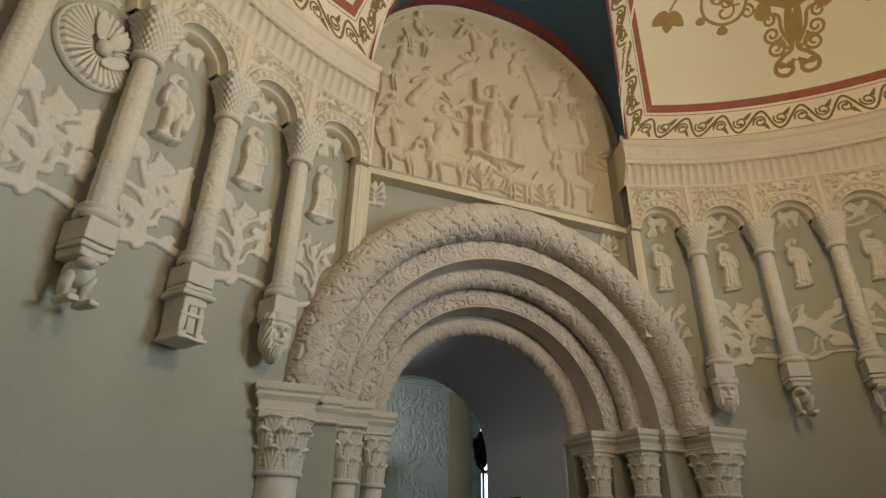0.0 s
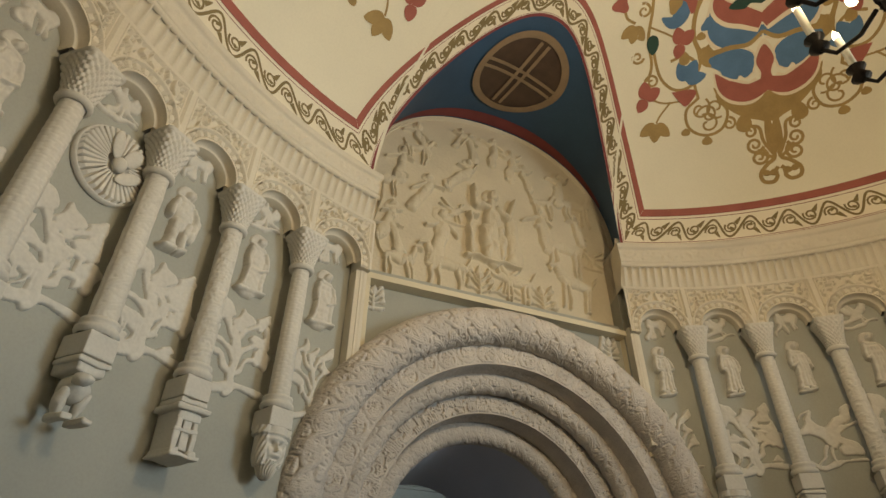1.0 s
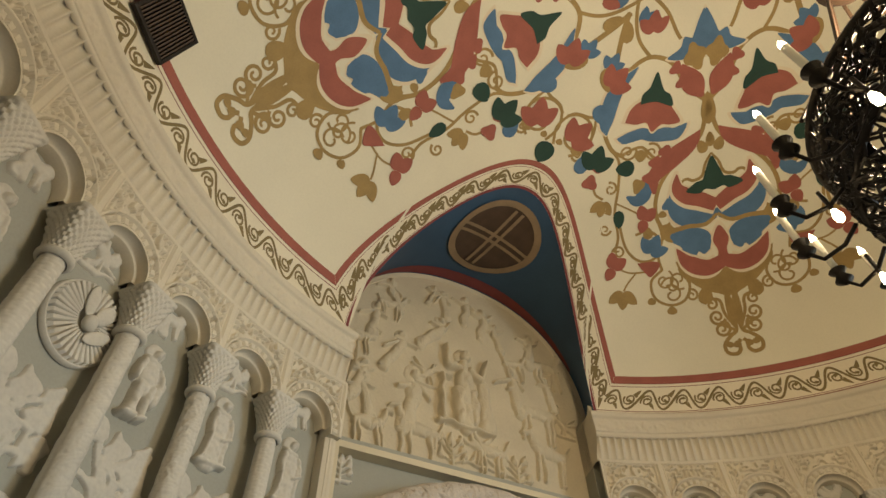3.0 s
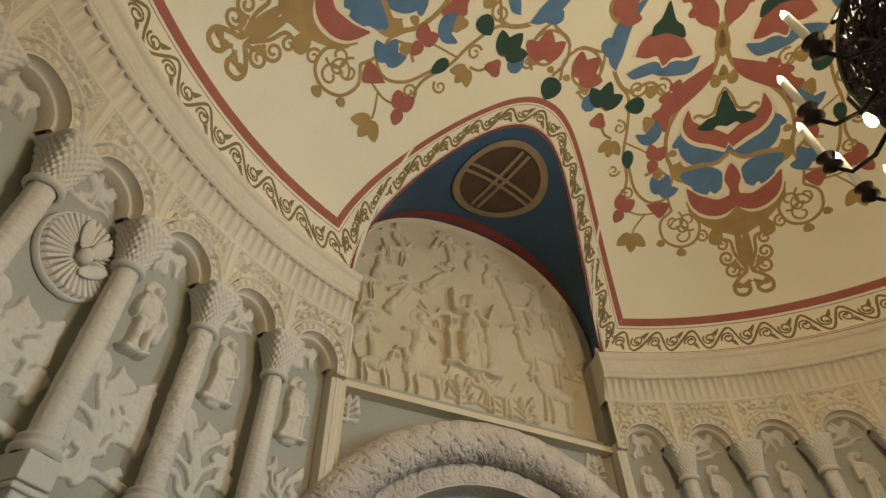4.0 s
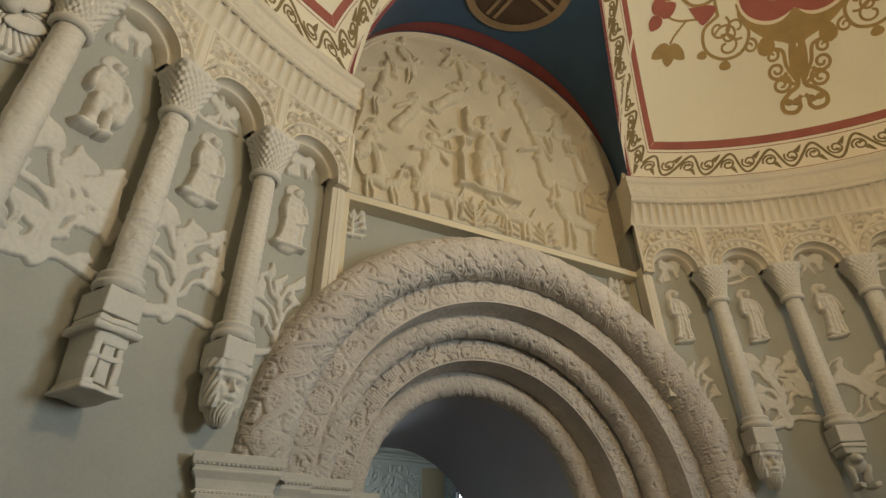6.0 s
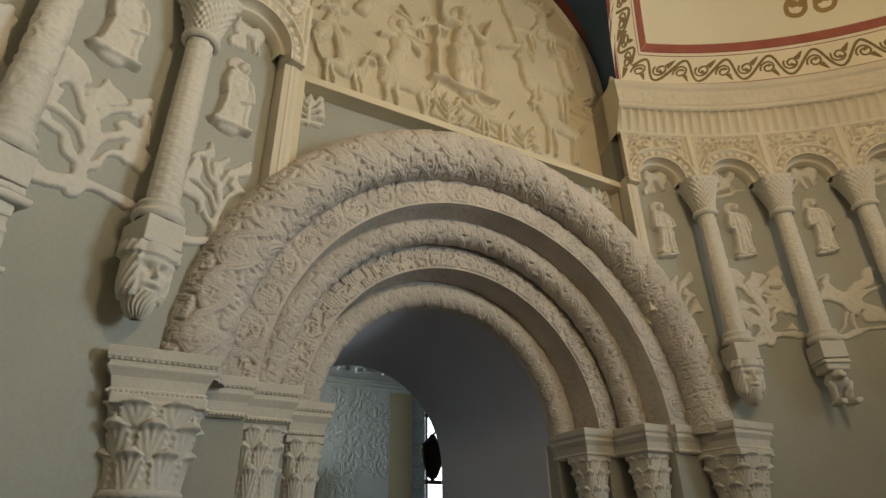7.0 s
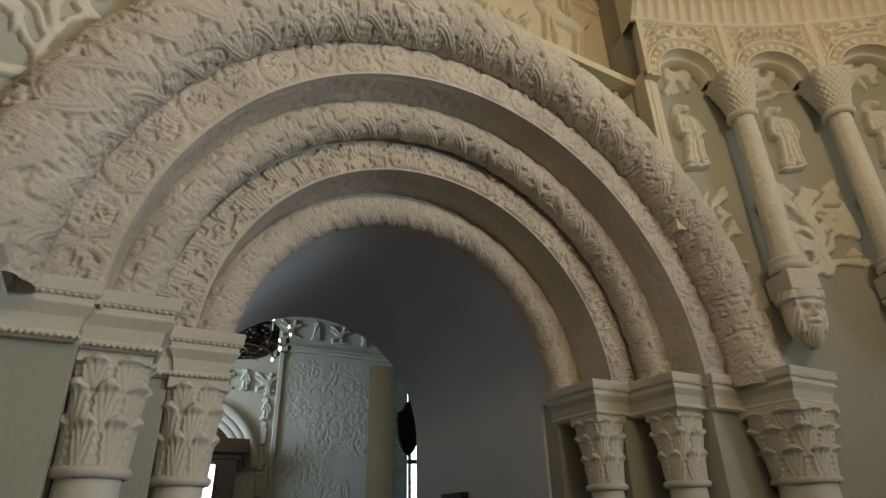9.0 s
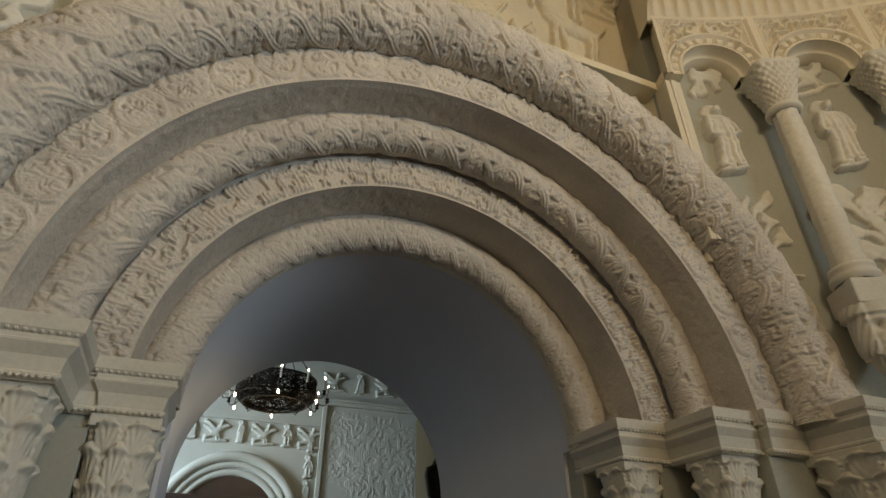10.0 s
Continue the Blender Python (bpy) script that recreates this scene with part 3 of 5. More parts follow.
# ---- cornice and frieze round the hall ----
def revolve(name, rz, p0, p1, n, mat, wave=None, parent=None, label=""):
    PH = np.linspace(p0, p1, n)
    A = np.radians(PH)[:, None]
    R = np.array([r for r, _ in rz])[None, :] * np.ones_like(A)
    Zc = np.array([z for _, z in rz])[None, :] * np.ones_like(A)
    if wave is not None:
        R = R + wave(PH[:, None] + 0 * Zc, Zc)
    return grid(name, np.stack([CX + R * np.sin(A), CY + R * np.cos(A), Zc], -1), mat, parent, label)


def flute(ph, z):
    t = np.clip((z - 6.03) / 0.27, 0, 1)
    w = np.abs(np.cos(np.pi * ph / 1.05))
    return 0.075 * (0.3 + 0.7 * t) * (w ** 0.6)


def fascia(ph, z):
    s = np.radians(ph) * 6.2
    return -0.014 * (vnoise(s * 22, z * 22) > 0.58) * ((z > 6.42) & (z < 6.60))


trim = tagged(new("trim_cornice"), "cream plaster cornice with fluted band and carved fascia", "cornice", kind="structure")
for p0, p1, fine in ((GAP, 96, True), (96, 264, False), (264, 360 - GAP, True)):
    k = int((p1 - p0) * (10 if fine else 1))
    revolve("fluted_band", [(6.24, 5.985)] + [(6.22 - 0.012 * j, 5.995 + 0.035 * j) for j in range(10)] + [(6.10, 6.33)], p0, p1, k, TRIM, flute if fine else None, trim)
    revolve("fascia", [(6.16, 6.318), (6.125, 6.32), (6.12, 6.36), (6.135, 6.37), (6.135, 6.40)] + [(6.13, 6.40 + 0.02 * j) for j in range(11)] + [(6.12, 6.62), (6.10, 6.63), (6.085, 6.65), (6.085, 6.70), (6.09, 6.715), (6.21, 6.725)], p0, p1, int((p1 - p0) * (6 if fine else 1)), TRIM, fascia if fine else None, trim)
bm = bmesh.new()
for s in (-1, 1):
    q = polar(s * GAP, 6.3, 0)
    i = [bm.verts.new(polar(s * GAP, r, z)) for r, z in ((6.24, 5.985), (6.06, 6.33), (6.085, 6.72), (6.75, 6.72), (6.75, 5.985))]
    bm.faces.new(i)
part("end_face", bm, TRIM, trim)

# arcade bays: panel with a round arch between two columns
STEP, FIRST = 8.0, 25.8
COLS = [FIRST + STEP * k for k in range(6)]
arcade = tagged(new("trim_arcade"), "blind arcade of carved pale plaster arches", "arcade", kind="structure")


def arch_bay(center):
    half = STEP / 2
    R0, ZA, RA = 6.23, 5.335, 0.285
    PH = np.linspace(-half, half, 121)
    s = np.radians(PH) * R0
    low = np.where(np.abs(s) < RA, ZA + np.sqrt(np.clip(RA ** 2 - s ** 2, 0, None)), 5.25)
    T = np.linspace(0, 1, 80)
    Zg = low[:, None] + (5.99 - low[:, None]) * T[None, :]
    Sg = s[:, None] + 0 * Zg
    rr = np.hypot(Sg, np.maximum(Zg - ZA, 0)) - RA
    teeth = np.sin(np.arctan2(Sg, Zg - ZA) * 24) > -0.35
    h = np.select([rr < 0.020, rr < 0.032, rr < 0.092, rr < 0.104, rr < 0.135], [0.055 + 0 * rr, -0.015 + 0 * rr, -0.01 + 0.060 * teeth, -0.015 + 0 * rr, 0.075 + 0 * rr], 0.0)
    edge = half * np.pi / 180 * R0 - np.abs(Sg)
    span = rr > 0.130
    tang = np.abs(vnoise(np.abs(Sg) * 19 + center, Zg * 19) - 0.5)
    h = np.where(span & (edge > 0.075) & (Zg < 5.93), 0.055 * np.clip((0.15 - tang) / 0.05, 0, 1), h)
    h = np.where(span & (edge < 0.03), 0.065, h)
    h = np.where(span & (np.abs(edge - 0.058) < 0.012), 0.042, h)
    h = np.where(span & (Zg > 5.945), 0.05, h)
    Rg = R0 - h
    A = np.radians(center + PH)[:, None]
    P = np.stack([CX + Rg * np.sin(A), CY + Rg * np.cos(A), Zg], -1)
    grid("arch_panel", P, TRIM, arcade)
    # stepped inner ring of the arch
    T = np.linspace(0.02, np.pi - 0.02, 49)[:, None]
    prof = np.array([(0.284, -0.056), (0.284, 0.05), (0.250, 0.05), (0.244, 0.056), (0.244, 0.21)])
    rad, dep = prof[:, 0][None, :], prof[:, 1][None, :]
    B = np.radians(center) + rad * np.cos(T) / R0
    P = np.stack([CX + (R0 + dep) * np.sin(B), CY + (R0 + dep) * np.cos(B), ZA + rad * np.sin(T)], -1)
    grid("arch_ring", P, TRIM, arcade, smooth=False)
    D = np.linspace(0, 1, 5)
    Rd = R0 - 0.056 + (RW - R0) * D[None, :] + 0 * s[:, None]
    P = np.stack([CX + Rd * np.sin(A), CY + Rd * np.cos(A), low[:, None] + 0 * Rd], -1)
    grid("arch_soffit", P, TRIM, arcade)


for k in range(7):
    for sgn in (-1, 1):
        arch_bay(sgn * (FIRST - STEP / 2 + STEP * k))

# wall-hung columns on figured corbels
def hall_column(phi, kind, seed):
    col = tagged(new("wall_column"), "carved pale plaster half column hung on a figured corbel", "column", group="wall columns")
    o = polar(phi, 6.23, 0)
    m = Matrix.Translation(o) @ Matrix.Rotation(radians(-phi), 4, "Z")
    col.matrix_world = m
    r = 0.086
    Zs = np.linspace(3.46, 4.86, 150)
    As = np.linspace(0, 2 * np.pi, 61)
    Z2, A2 = np.meshgrid(Zs, As, indexing="ij")
    sc = {0: 0, 1: 1, 2: 2}[seed % 3]
    u = A2 * r
    if sc == 0:      # scale leaves
        h = 0.008 * (((Z2 / 0.07 + 0.5 * (np.floor(A2 / (np.pi / 5)) % 2)) % 1) ** 0.7) * (0.5 + 0.5 * np.abs(np.sin(A2 * 5)))
    elif sc == 1:    # scrolls
        h = 0.011 * braid(Z2, ((A2 * r) % 0.27) - 0.135, 0.27, 0.2, seed, 1)
    else:            # zigzag twigs
        h = 0.009 * creatures(Z2, ((A2 * r) % 0.27), 0.085, seed) + 0.004 * vnoise(Z2 * 60, A2 * 6)
    R = r * (1.10 - 0.12 * (Z2 - 3.46) / 1.44) + h
    grid("shaft", np.stack([R * np.cos(A2), R * np.sin(A2), Z2], -1), PLASTER, col)
    lathe("neck_ring", [(0.095 + 0.04 * math.sin(a), 4.875 - 0.035 * math.cos(a)) for a in np.linspace(0.1, 3.0, 8)], PLASTER, col, "", 32)
    # flared capital with carved strands
    T, A3 = np.meshgrid(np.linspace(0, 1, 60), np.linspace(0, 2 * np.pi, 97), indexing="ij")
    sq = 1 / np.maximum(np.abs(np.cos(A3)), np.abs(np.sin(A3)))
    Rb = 0.10 + 0.075 * T ** 1.3
    Rb = Rb * (1 - T + T * np.minimum(sq, 1.30))
    tex = swell(np.sin(A3 * 20) * np.sin(T * 34 + 0.5 * np.sin(A3 * 4 + seed)), -0.15, 0.25)
    Rb = Rb + 0.018 * tex * (T < 0.93) + 0.012 * (T > 0.93)
    grid("capital", np.stack([Rb * np.cos(A3), Rb * np.sin(A3), 4.90 + 0.39 * T], -1), PLASTER, col, "flared capital with carved strands")
    # base rings and block
    lathe("base_ring", [(0.105, 3.47), (0.135, 3.455), (0.14, 3.43), (0.12, 3.41), (0.15, 3.39), (0.155, 3.36), (0.13, 3.335)], PLASTER, col, "", 32)
    bm = bmesh.new()
    box(bm, -0.12, 0.12, -0.125, 0.17, 3.16, 3.335, 0.012)
    part("block", bm, PLASTER, col)
    # corbel
    if kind == "head":
        A4, T4 = np.meshgrid(np.linspace(0, 2 * np.pi, 121), np.linspace(0, 1, 80), indexing="ij")
        z = 3.16 - 0.43 * T4
        rr = 0.112 * np.sqrt(np.clip(1 - (np.clip(T4 - 0.45, 0, 1) / 0.56) ** 2.2, 0.001, 1))
        fr, side = np.clip(-np.sin(A4), 0, 1), np.cos(A4)
        g = lambda t, w: np.exp(-((T4 - t) / w) ** 2)
        rr = rr * (1 - 0.10 * g(0.86, 0.2))
        rr = rr + 0.020 * g(0.25, 0.05) * fr ** 0.5 * (np.abs(side) < 0.75)
        rr = rr - 0.040 * g(0.35, 0.05) * np.exp(-((np.abs(side) - 0.40) / 0.16) ** 2) * (fr > 0)
        rr = rr + 0.016 * g(0.36, 0.022) * np.exp(-((np.abs(side) - 0.40) / 0.10) ** 2) * (fr > 0)
        rr = rr + 0.055 * np.clip((T4 - 0.26) / 0.22, 0, 1) * (T4 < 0.50) * np.exp(-(side / (0.06 + 0.16 * np.clip(T4 - 0.26, 0, 1))) ** 2) * (fr > 0)
        rr = rr + 0.022 * g(0.57, 0.035) * np.exp(-(side / 0.42) ** 2) * fr - 0.018 * g(0.625, 0.018) * np.exp(-(side / 0.25) ** 2) * fr
        rr = rr + 0.014 * g(0.46, 0.08) * np.exp(-((np.abs(side) - 0.55) / 0.15) ** 2) * fr
        rr = rr + 0.010 * (T4 > 0.66) * np.sin(A4 * 20 + 6 * np.sin(T4 * 9)) + (0.024 + 0.008 * np.sin(A4 * 18 + T4 * 30)) * np.clip((np.abs(side) - 0.62) / 0.1, 0, 1) * (T4 < 0.75) + 0.03 * (T4 < 0.16)
        grid("corbel", np.stack([rr * np.cos(A4), rr * np.sin(A4) - 0.0, z], -1), PLASTER, col, "corbel carved as a bearded head")
    else:
        bm = bmesh.new()
        r5 = np.random.RandomState(seed)
        box(bm, -0.105, 0.105, -0.10, 0.17, 3.04, 3.16, 0.018)
        box(bm, -0.125, 0.125, -0.125, 0.16, 3.11, 3.15, 0.012)
        for sx in (-1, 1):
            if kind == "bench":
                box(bm, sx * 0.075 - 0.024, sx * 0.075 + 0.024, -0.11, 0.16, 2.68, 3.05, 0.010)
                box(bm, sx * 0.078 - 0.035, sx * 0.078 + 0.035, -0.145, 0.16, 2.62, 2.69, 0.016)
            else:
                bmesh.ops.create_icosphere(bm, subdivisions=2, radius=0.07, matrix=Matrix.LocRotScale((sx * 0.07, 0.0, 2.80), Euler((0.35, sx * 0.15, 0)), (0.55, 0.8, 1.9)))
                box(bm, sx * 0.07 - 0.035, sx * 0.07 + 0.035, -0.15, 0.05, 2.62, 2.68, 0.018)
        if kind == "bench":
            box(bm, -0.034, 0.034, -0.105, 0.15, 2.68, 3.05, 0.009)
            box(bm, -0.125, 0.125, -0.165, 0.16, 2.60, 2.645, 0.014)
            box(bm, -0.15, 0.15, -0.15, 0.16, 3.05, 3.095, 0.016)
            box(bm, -0.10, 0.10, -0.118, 0.15, 2.97, 3.05, 0.012)
            box(bm, -0.105, 0.105, -0.115, 0.16, 2.85, 2.89, 0.010)
            box(bm, -0.09, 0.09, 0.02, 0.16, 2.66, 3.05)
        else:
            bmesh.ops.create_icosphere(bm, subdivisions=3, radius=0.11, matrix=Matrix.LocRotScale((0.0, 0.02, 2.93), None, (0.85, 1.1, 1.15)))
            bmesh.ops.create_icosphere(bm, subdivisions=3, radius=0.065, matrix=Matrix.LocRotScale((-0.03, -0.10, 2.98), None, (0.95, 1.2, 0.9)))
        # shorten below the ledge and wear the edges
        bmesh.ops.subdivide_edges(bm, edges=[e for e in bm.edges if e.calc_length() > 0.05], cuts=2, use_grid_fill=True)
        for v in bm.verts:
            if v.co.z < 3.04:
                v.co.z = 3.04 - (3.04 - v.co.z) * 0.78
            v.co += 0.016 * noise.noise_vector(v.co * 16 + Vector((seed, 0, 0)))
        part("corbel", bm, PLASTER, col, "worn corbel with arched openings" if kind == "bench" else "corbel carved as a crouching beast", smooth=True)
    return col


KINDS = {-1: ["head", "bench", "beast", "bench", "beast", "bench"], 1: ["head", "beast", "beast", "bench", "beast", "bench"]}
for k, p in enumerate(COLS):
    for sgn in (-1, 1):
        hall_column(sgn * p, KINDS[sgn][k], k * 2 + (0 if sgn < 0 else 1))
# end pilasters of the arcade
for sgn in (-1, 1):
    bm = bmesh.new()
    box(bm, -0.045, 0.045, -0.02, 0.18, 3.7, 5.36, 0.008)
    ob = tagged(part("pilaster", bm, TRIM), "narrow cream pilaster at the end of the arcade", "pilaster")
    ob.matrix_world = Matrix.Translation(polar(sgn * (GAP + 0.45), 6.26, 0)) @ Matrix.Rotation(radians(-sgn * GAP), 4, "Z")


# reliefs on the wall between the columns
def wall_relief(name, phi, z, w, h, strokes, label, category, depth=0.05, res=0.009, group="", soft=0.4, warp=0.03):
    X, Zr = np.meshgrid(np.arange(-w / 2 - 0.03, w / 2 + 0.03, res), np.arange(-0.12, h + 0.05, res), indexing="ij")
    Hh = strokes_height(X, Zr, strokes, soft, warp)
    Hh = Hh * (0.9 + 0.25 * vnoise(X * 25 + phi, Zr * 25))
    keep = np.maximum.reduce([Hh[:-1, :-1], Hh[1:, :-1], Hh[1:, 1:], Hh[:-1, 1:]]) > 0.02
    off = np.where(Hh > 0.02, 0.012 + depth * Hh, -0.004)
    P = np.stack([X, -off, Zr], -1)
    ob = grid(name, P, PLASTER, keep=keep)
    # local x runs along the wall, y outward through it
    me = ob.data
    co = np.zeros(len(me.vertices) * 3)
    me.vertices.foreach_get("co", co)
    co = co.reshape(-1, 3)
    a = co[:, 0] / RW
    rr = RW + co[:, 1]
    co = np.stack([rr * np.sin(a), rr * np.cos(a) - RW, co[:, 2]], -1)
    me.vertices.foreach_set("co", co.ravel())
    me.update()
    ob.matrix_world = Matrix.Translation(polar(phi, RW, z)) @ Matrix.Rotation(radians(-phi), 4, "Z")
    return tagged(ob, label, category, group)


def saint(h, kind, seed):
    """A robed figure with a halo: standing on a small ledge, half length on a slab, or seated."""
    r = np.random.RandomState(seed)
    w = h * (0.135 if kind == "standing" else 0.15)
    out = [(-0.02, 0.86 * h, -0.02, 0.87 * h, w * 0.92, w * 0.92, 0.34), (0.01, 0.85 * h, 0.01, 0.88 * h, w * 0.46, w * 0.44, 1.0), (-0.45 * w, 0.72 * h, 0.45 * w, 0.72 * h, w * 0.42, w * 0.42, 0.85)]
    if kind == "slab":
        out += [(-w * 0.2, 0.12 * h, 0, 0.66 * h, w * 1.05, w * 0.85, 0.8), (-w * 1.25, 0.06 * h, w * 1.25, 0.06 * h, 0.032, 0.032, 1.0), (-w * 1.1, 0.08 * h, -w * 0.95, 0.42 * h, 0.028, 0.022, 0.9), (w * 0.9, 0.1 * h, w * 0.8, 0.5 * h, 0.05, 0.04, 0.8),
                (w * 0.7, 0.66 * h, w * 1.1, 0.40 * h, w * 0.30, w * 0.25, 0.95), (w * 1.1, 0.40 * h, 0.1 * w, 0.38 * h, w * 0.25, w * 0.2, 1.05), (-w * 0.7, 0.66 * h, -w * 1.0, 0.42 * h, w * 0.3, w * 0.25, 0.95)]
    elif kind == "seated":
        out += [(0, 0.42 * h, 0, 0.68 * h, w * 0.9, w * 0.8, 0.85), (-w * 0.5, 0.08 * h, -w * 0.55, 0.40 * h, w * 0.42, w * 0.48, 1.1), (w * 0.5, 0.08 * h, w * 0.55, 0.40 * h, w * 0.42, w * 0.48, 1.1), (-w * 0.9, 0.03 * h, -w * 0.3, 0.03 * h, 0.035, 0.035, 1.3), (w * 0.2, 0.03 * h, w * 0.8, 0.03 * h, 0.035, 0.035, 1.3),
                (-w * 0.8, 0.66 * h, -w * 1.3, 0.44 * h, w * 0.3, w * 0.26, 1.0), (w * 0.8, 0.66 * h, w * 1.3, 0.46 * h, w * 0.3, w * 0.26, 1.0), (w * 1.25, 0.3 * h, w * 1.3, 0.5 * h, 0.05, 0.05, 0.9)]
    else:
        for q in (-0.75, -0.25, 0.25, 0.75):
            out.append((q * w * 1.05, 0.10 * h, q * w * 0.6, 0.66 * h, w * 0.36, w * 0.34, 0.85 + 0.2 * r.rand()))
        out += [(-w * 0.75, 0.69 * h, -w * 1.1, 0.46 * h, w * 0.28, w * 0.24, 0.95), (-w * 1.1, 0.46 * h, -w * (0.2 + 0.5 * r.rand()), (0.44 + 0.08 * r.rand()) * h, w * 0.24, w * 0.2, 1.1), (w * 0.75, 0.69 * h, w * 1.1, 0.46 * h, w * 0.28, w * 0.24, 0.95), (w * 1.1, 0.46 * h, w * (0.5 + 0.9 * r.rand()), (0.38 + 0.1 * r.rand()) * h, w * 0.24, w * 0.2, 1.1),
                (-w * 0.55, 0.05 * h, -w * 0.35, 0.04 * h, 0.03, 0.03, 1.1), (w * 0.35, 0.05 * h, w * 0.6, 0.04 * h, 0.03, 0.03, 1.1), (-w * 0.9, 0.01, w * 0.9, 0.01, 0.022, 0.022, 0.9)]
    return out


def scrollwork(w, h, seed):
    r = np.random.RandomState(seed)
    more = [(x, z, x + 0.16 * (r.rand() - 0.5), z + 0.16 * (r.rand() - 0.5), 0.055, 0.03, 0.9) for x, z in zip(w * (r.rand(9) - 0.5) * 0.85, h * (0.1 + 0.85 * r.rand(9)))]
    return more + tree(0, 0, w, h, seed) + beast(-w * 0.2, h * 0.1, w * 0.4, 1, seed) + beast(w * 0.22, h * 0.35, w * 0.35, -1, seed + 1)


for k in range(6):
    for sgn in (-1, 1):
        p = sgn * (FIRST - STEP / 2 + STEP * k)
        seed = 5 * k + (0 if sgn < 0 else 2)
        # lunette beast under the arch
        wall_relief("lunette_relief", p, 5.27, 0.5, 0.4, [(x, z, x1, z1, 1.55 * a, 1.5 * b, h) for x, z, x1, z1, a, b, h in (bird(0, 0.0, 0.36, sgn, seed) if seed % 2 else beast(0.02, 0.02, 0.36, -sgn, seed))], "small pale plaster bird or beast relief under an arch", "relief", 0.03, group="lunette reliefs", warp=0.12)
        if sgn < 0 and k == 3:
            continue
        kind = ("slab", "slab", "seated")[k % 3] if sgn < 0 else "standing"
        wall_relief("figure_relief", p, 4.42, 0.52, 0.80, saint(0.74, kind, seed), {"slab": "pale plaster relief of a haloed figure on a slab", "seated": "pale plaster relief of a seated robed figure", "standing": "pale plaster relief of a standing robed figure"}[kind], "relief", 0.078, group="figure reliefs", res=0.008, soft=0.45, warp=0.05)
        lo = tree(0, 0.0, 0.68, 0.82, seed) if (k + (sgn > 0)) % 3 == 1 else (scrollwork(0.72, 0.85, seed + 3) if sgn < 0 and k > 1 else bird(0, 0.05, 0.66, -sgn, seed) if (k + (sgn > 0)) % 3 == 0 else scrollwork(0.7, 0.8, seed))
        if k == 0:
            lo = tree(0.0, 0.0, 0.42, 0.75, seed)
        wall_relief("wall_carving", p, 3.46, 0.8, 0.9, lo, "flat pale plaster tree and animal relief", "relief", 0.026, group="lower reliefs", soft=0.16, warp=0.14)

# fan-shaped dial relief with a bird
dial = tagged(new("round_relief"), "round pale fan relief with a flying bird", "relief")
p = -FIRST - STEP * 2.5
dial.matrix_world = Matrix.Translation(polar(p + 1.1, RW - 0.01, 4.79)) @ Matrix.Rotation(radians(-p), 4, "Z") @ Matrix.Rotation(radians(90), 4, "X")
R3, A3 = np.meshgrid(np.linspace(0.0, 0.35, 50), np.linspace(0, 2 * np.pi, 1001), indexing="ij")
slat = np.clip((np.sin(A3 * 36) + 0.45) * 4, 0, 1)
hz = np.where(R3 < 0.325, 0.012 + 0.085 * slat * (R3 > 0.10), np.where(R3 < 0.343, 0.05, 0.0))
hz = np.where(R3 <= 0.10, 0.06, hz)
grid("fan", np.stack([R3 * np.cos(A3), R3 * np.sin(A3), hz], -1), PLASTER, dial, flip=True)
bm = bmesh.new()
bmesh.ops.create_icosphere(bm, subdivisions=3, radius=0.06, matrix=Matrix.LocRotScale((0, -0.02, 0.115), None, (1, 1.25, 0.9)))
bmesh.ops.create_icosphere(bm, subdivisions=3, radius=0.14, matrix=Matrix.LocRotScale((-0.07, 0.15, 0.115), Euler((0, 0, 0.15)), (0.40, 1.0, 0.14)))
bmesh.ops.create_icosphere(bm, subdivisions=3, radius=0.14, matrix=Matrix.LocRotScale((0.12, -0.08, 0.115), Euler((0, 0, -0.9)), (0.40, 1.0, 0.14)))
bmesh.ops.create_icosphere(bm, subdivisions=3, radius=0.14, matrix=Matrix.LocRotScale((0.1, 0.13, 0.105), Euler((0, 0, -0.5)), (0.5, 0.9, 0.18)))
part("bird", bm, PLASTER, dial, smooth=True)
wall_relief("wall_carving", p, 3.46, 0.8, 0.9, scrollwork(0.72, 0.85, 41), "flat pale plaster tree and animal relief", "relief", 0.026, group="lower reliefs", soft=0.16, warp=0.14)
for sgn in (-1, 1):
    st = [(x + 0.0, z, x1, z1, a, b, h) for x, z, x1, z1, a, b, h in tree(0, 0, 0.3, 0.34, 77)]
    ob = wall_relief("leaf_relief", 0, 0, 0.34, 0.36, st, "small pale leaf relief beside the arch", "relief", 0.03)
    ob.matrix_world = pose(CX + sgn * 1.74, 0.62, 4.96)

# ---- dome with groined lunettes ----
DZ, DR, DV = 6.72, 6.2, 3.2


def dome_at(phi, th, off=0.0):
    """Places on the dome for arrays of angles, lifted off metres into the room."""
    a, t = np.radians(phi), np.radians(th)
    r, z = DR * np.cos(t), DV * np.sin(t)
    nr, nz = np.cos(t) / DR, np.sin(t) / DV
    ln = np.hypot(nr, nz)
    r, z = r - off * nr / ln, z - off * nz / ln
    return np.stack([CX + r * np.sin(a), CY + r * np.cos(a), DZ + z], -1)


def lune(x, wide, high, p=2.1):
    """Height angle of a lunette's outline at x degrees from its axis."""
    return high * np.clip(1 - np.abs(np.asarray(x, float) / wide) ** p, 0, 1) ** (1 / 2.1)


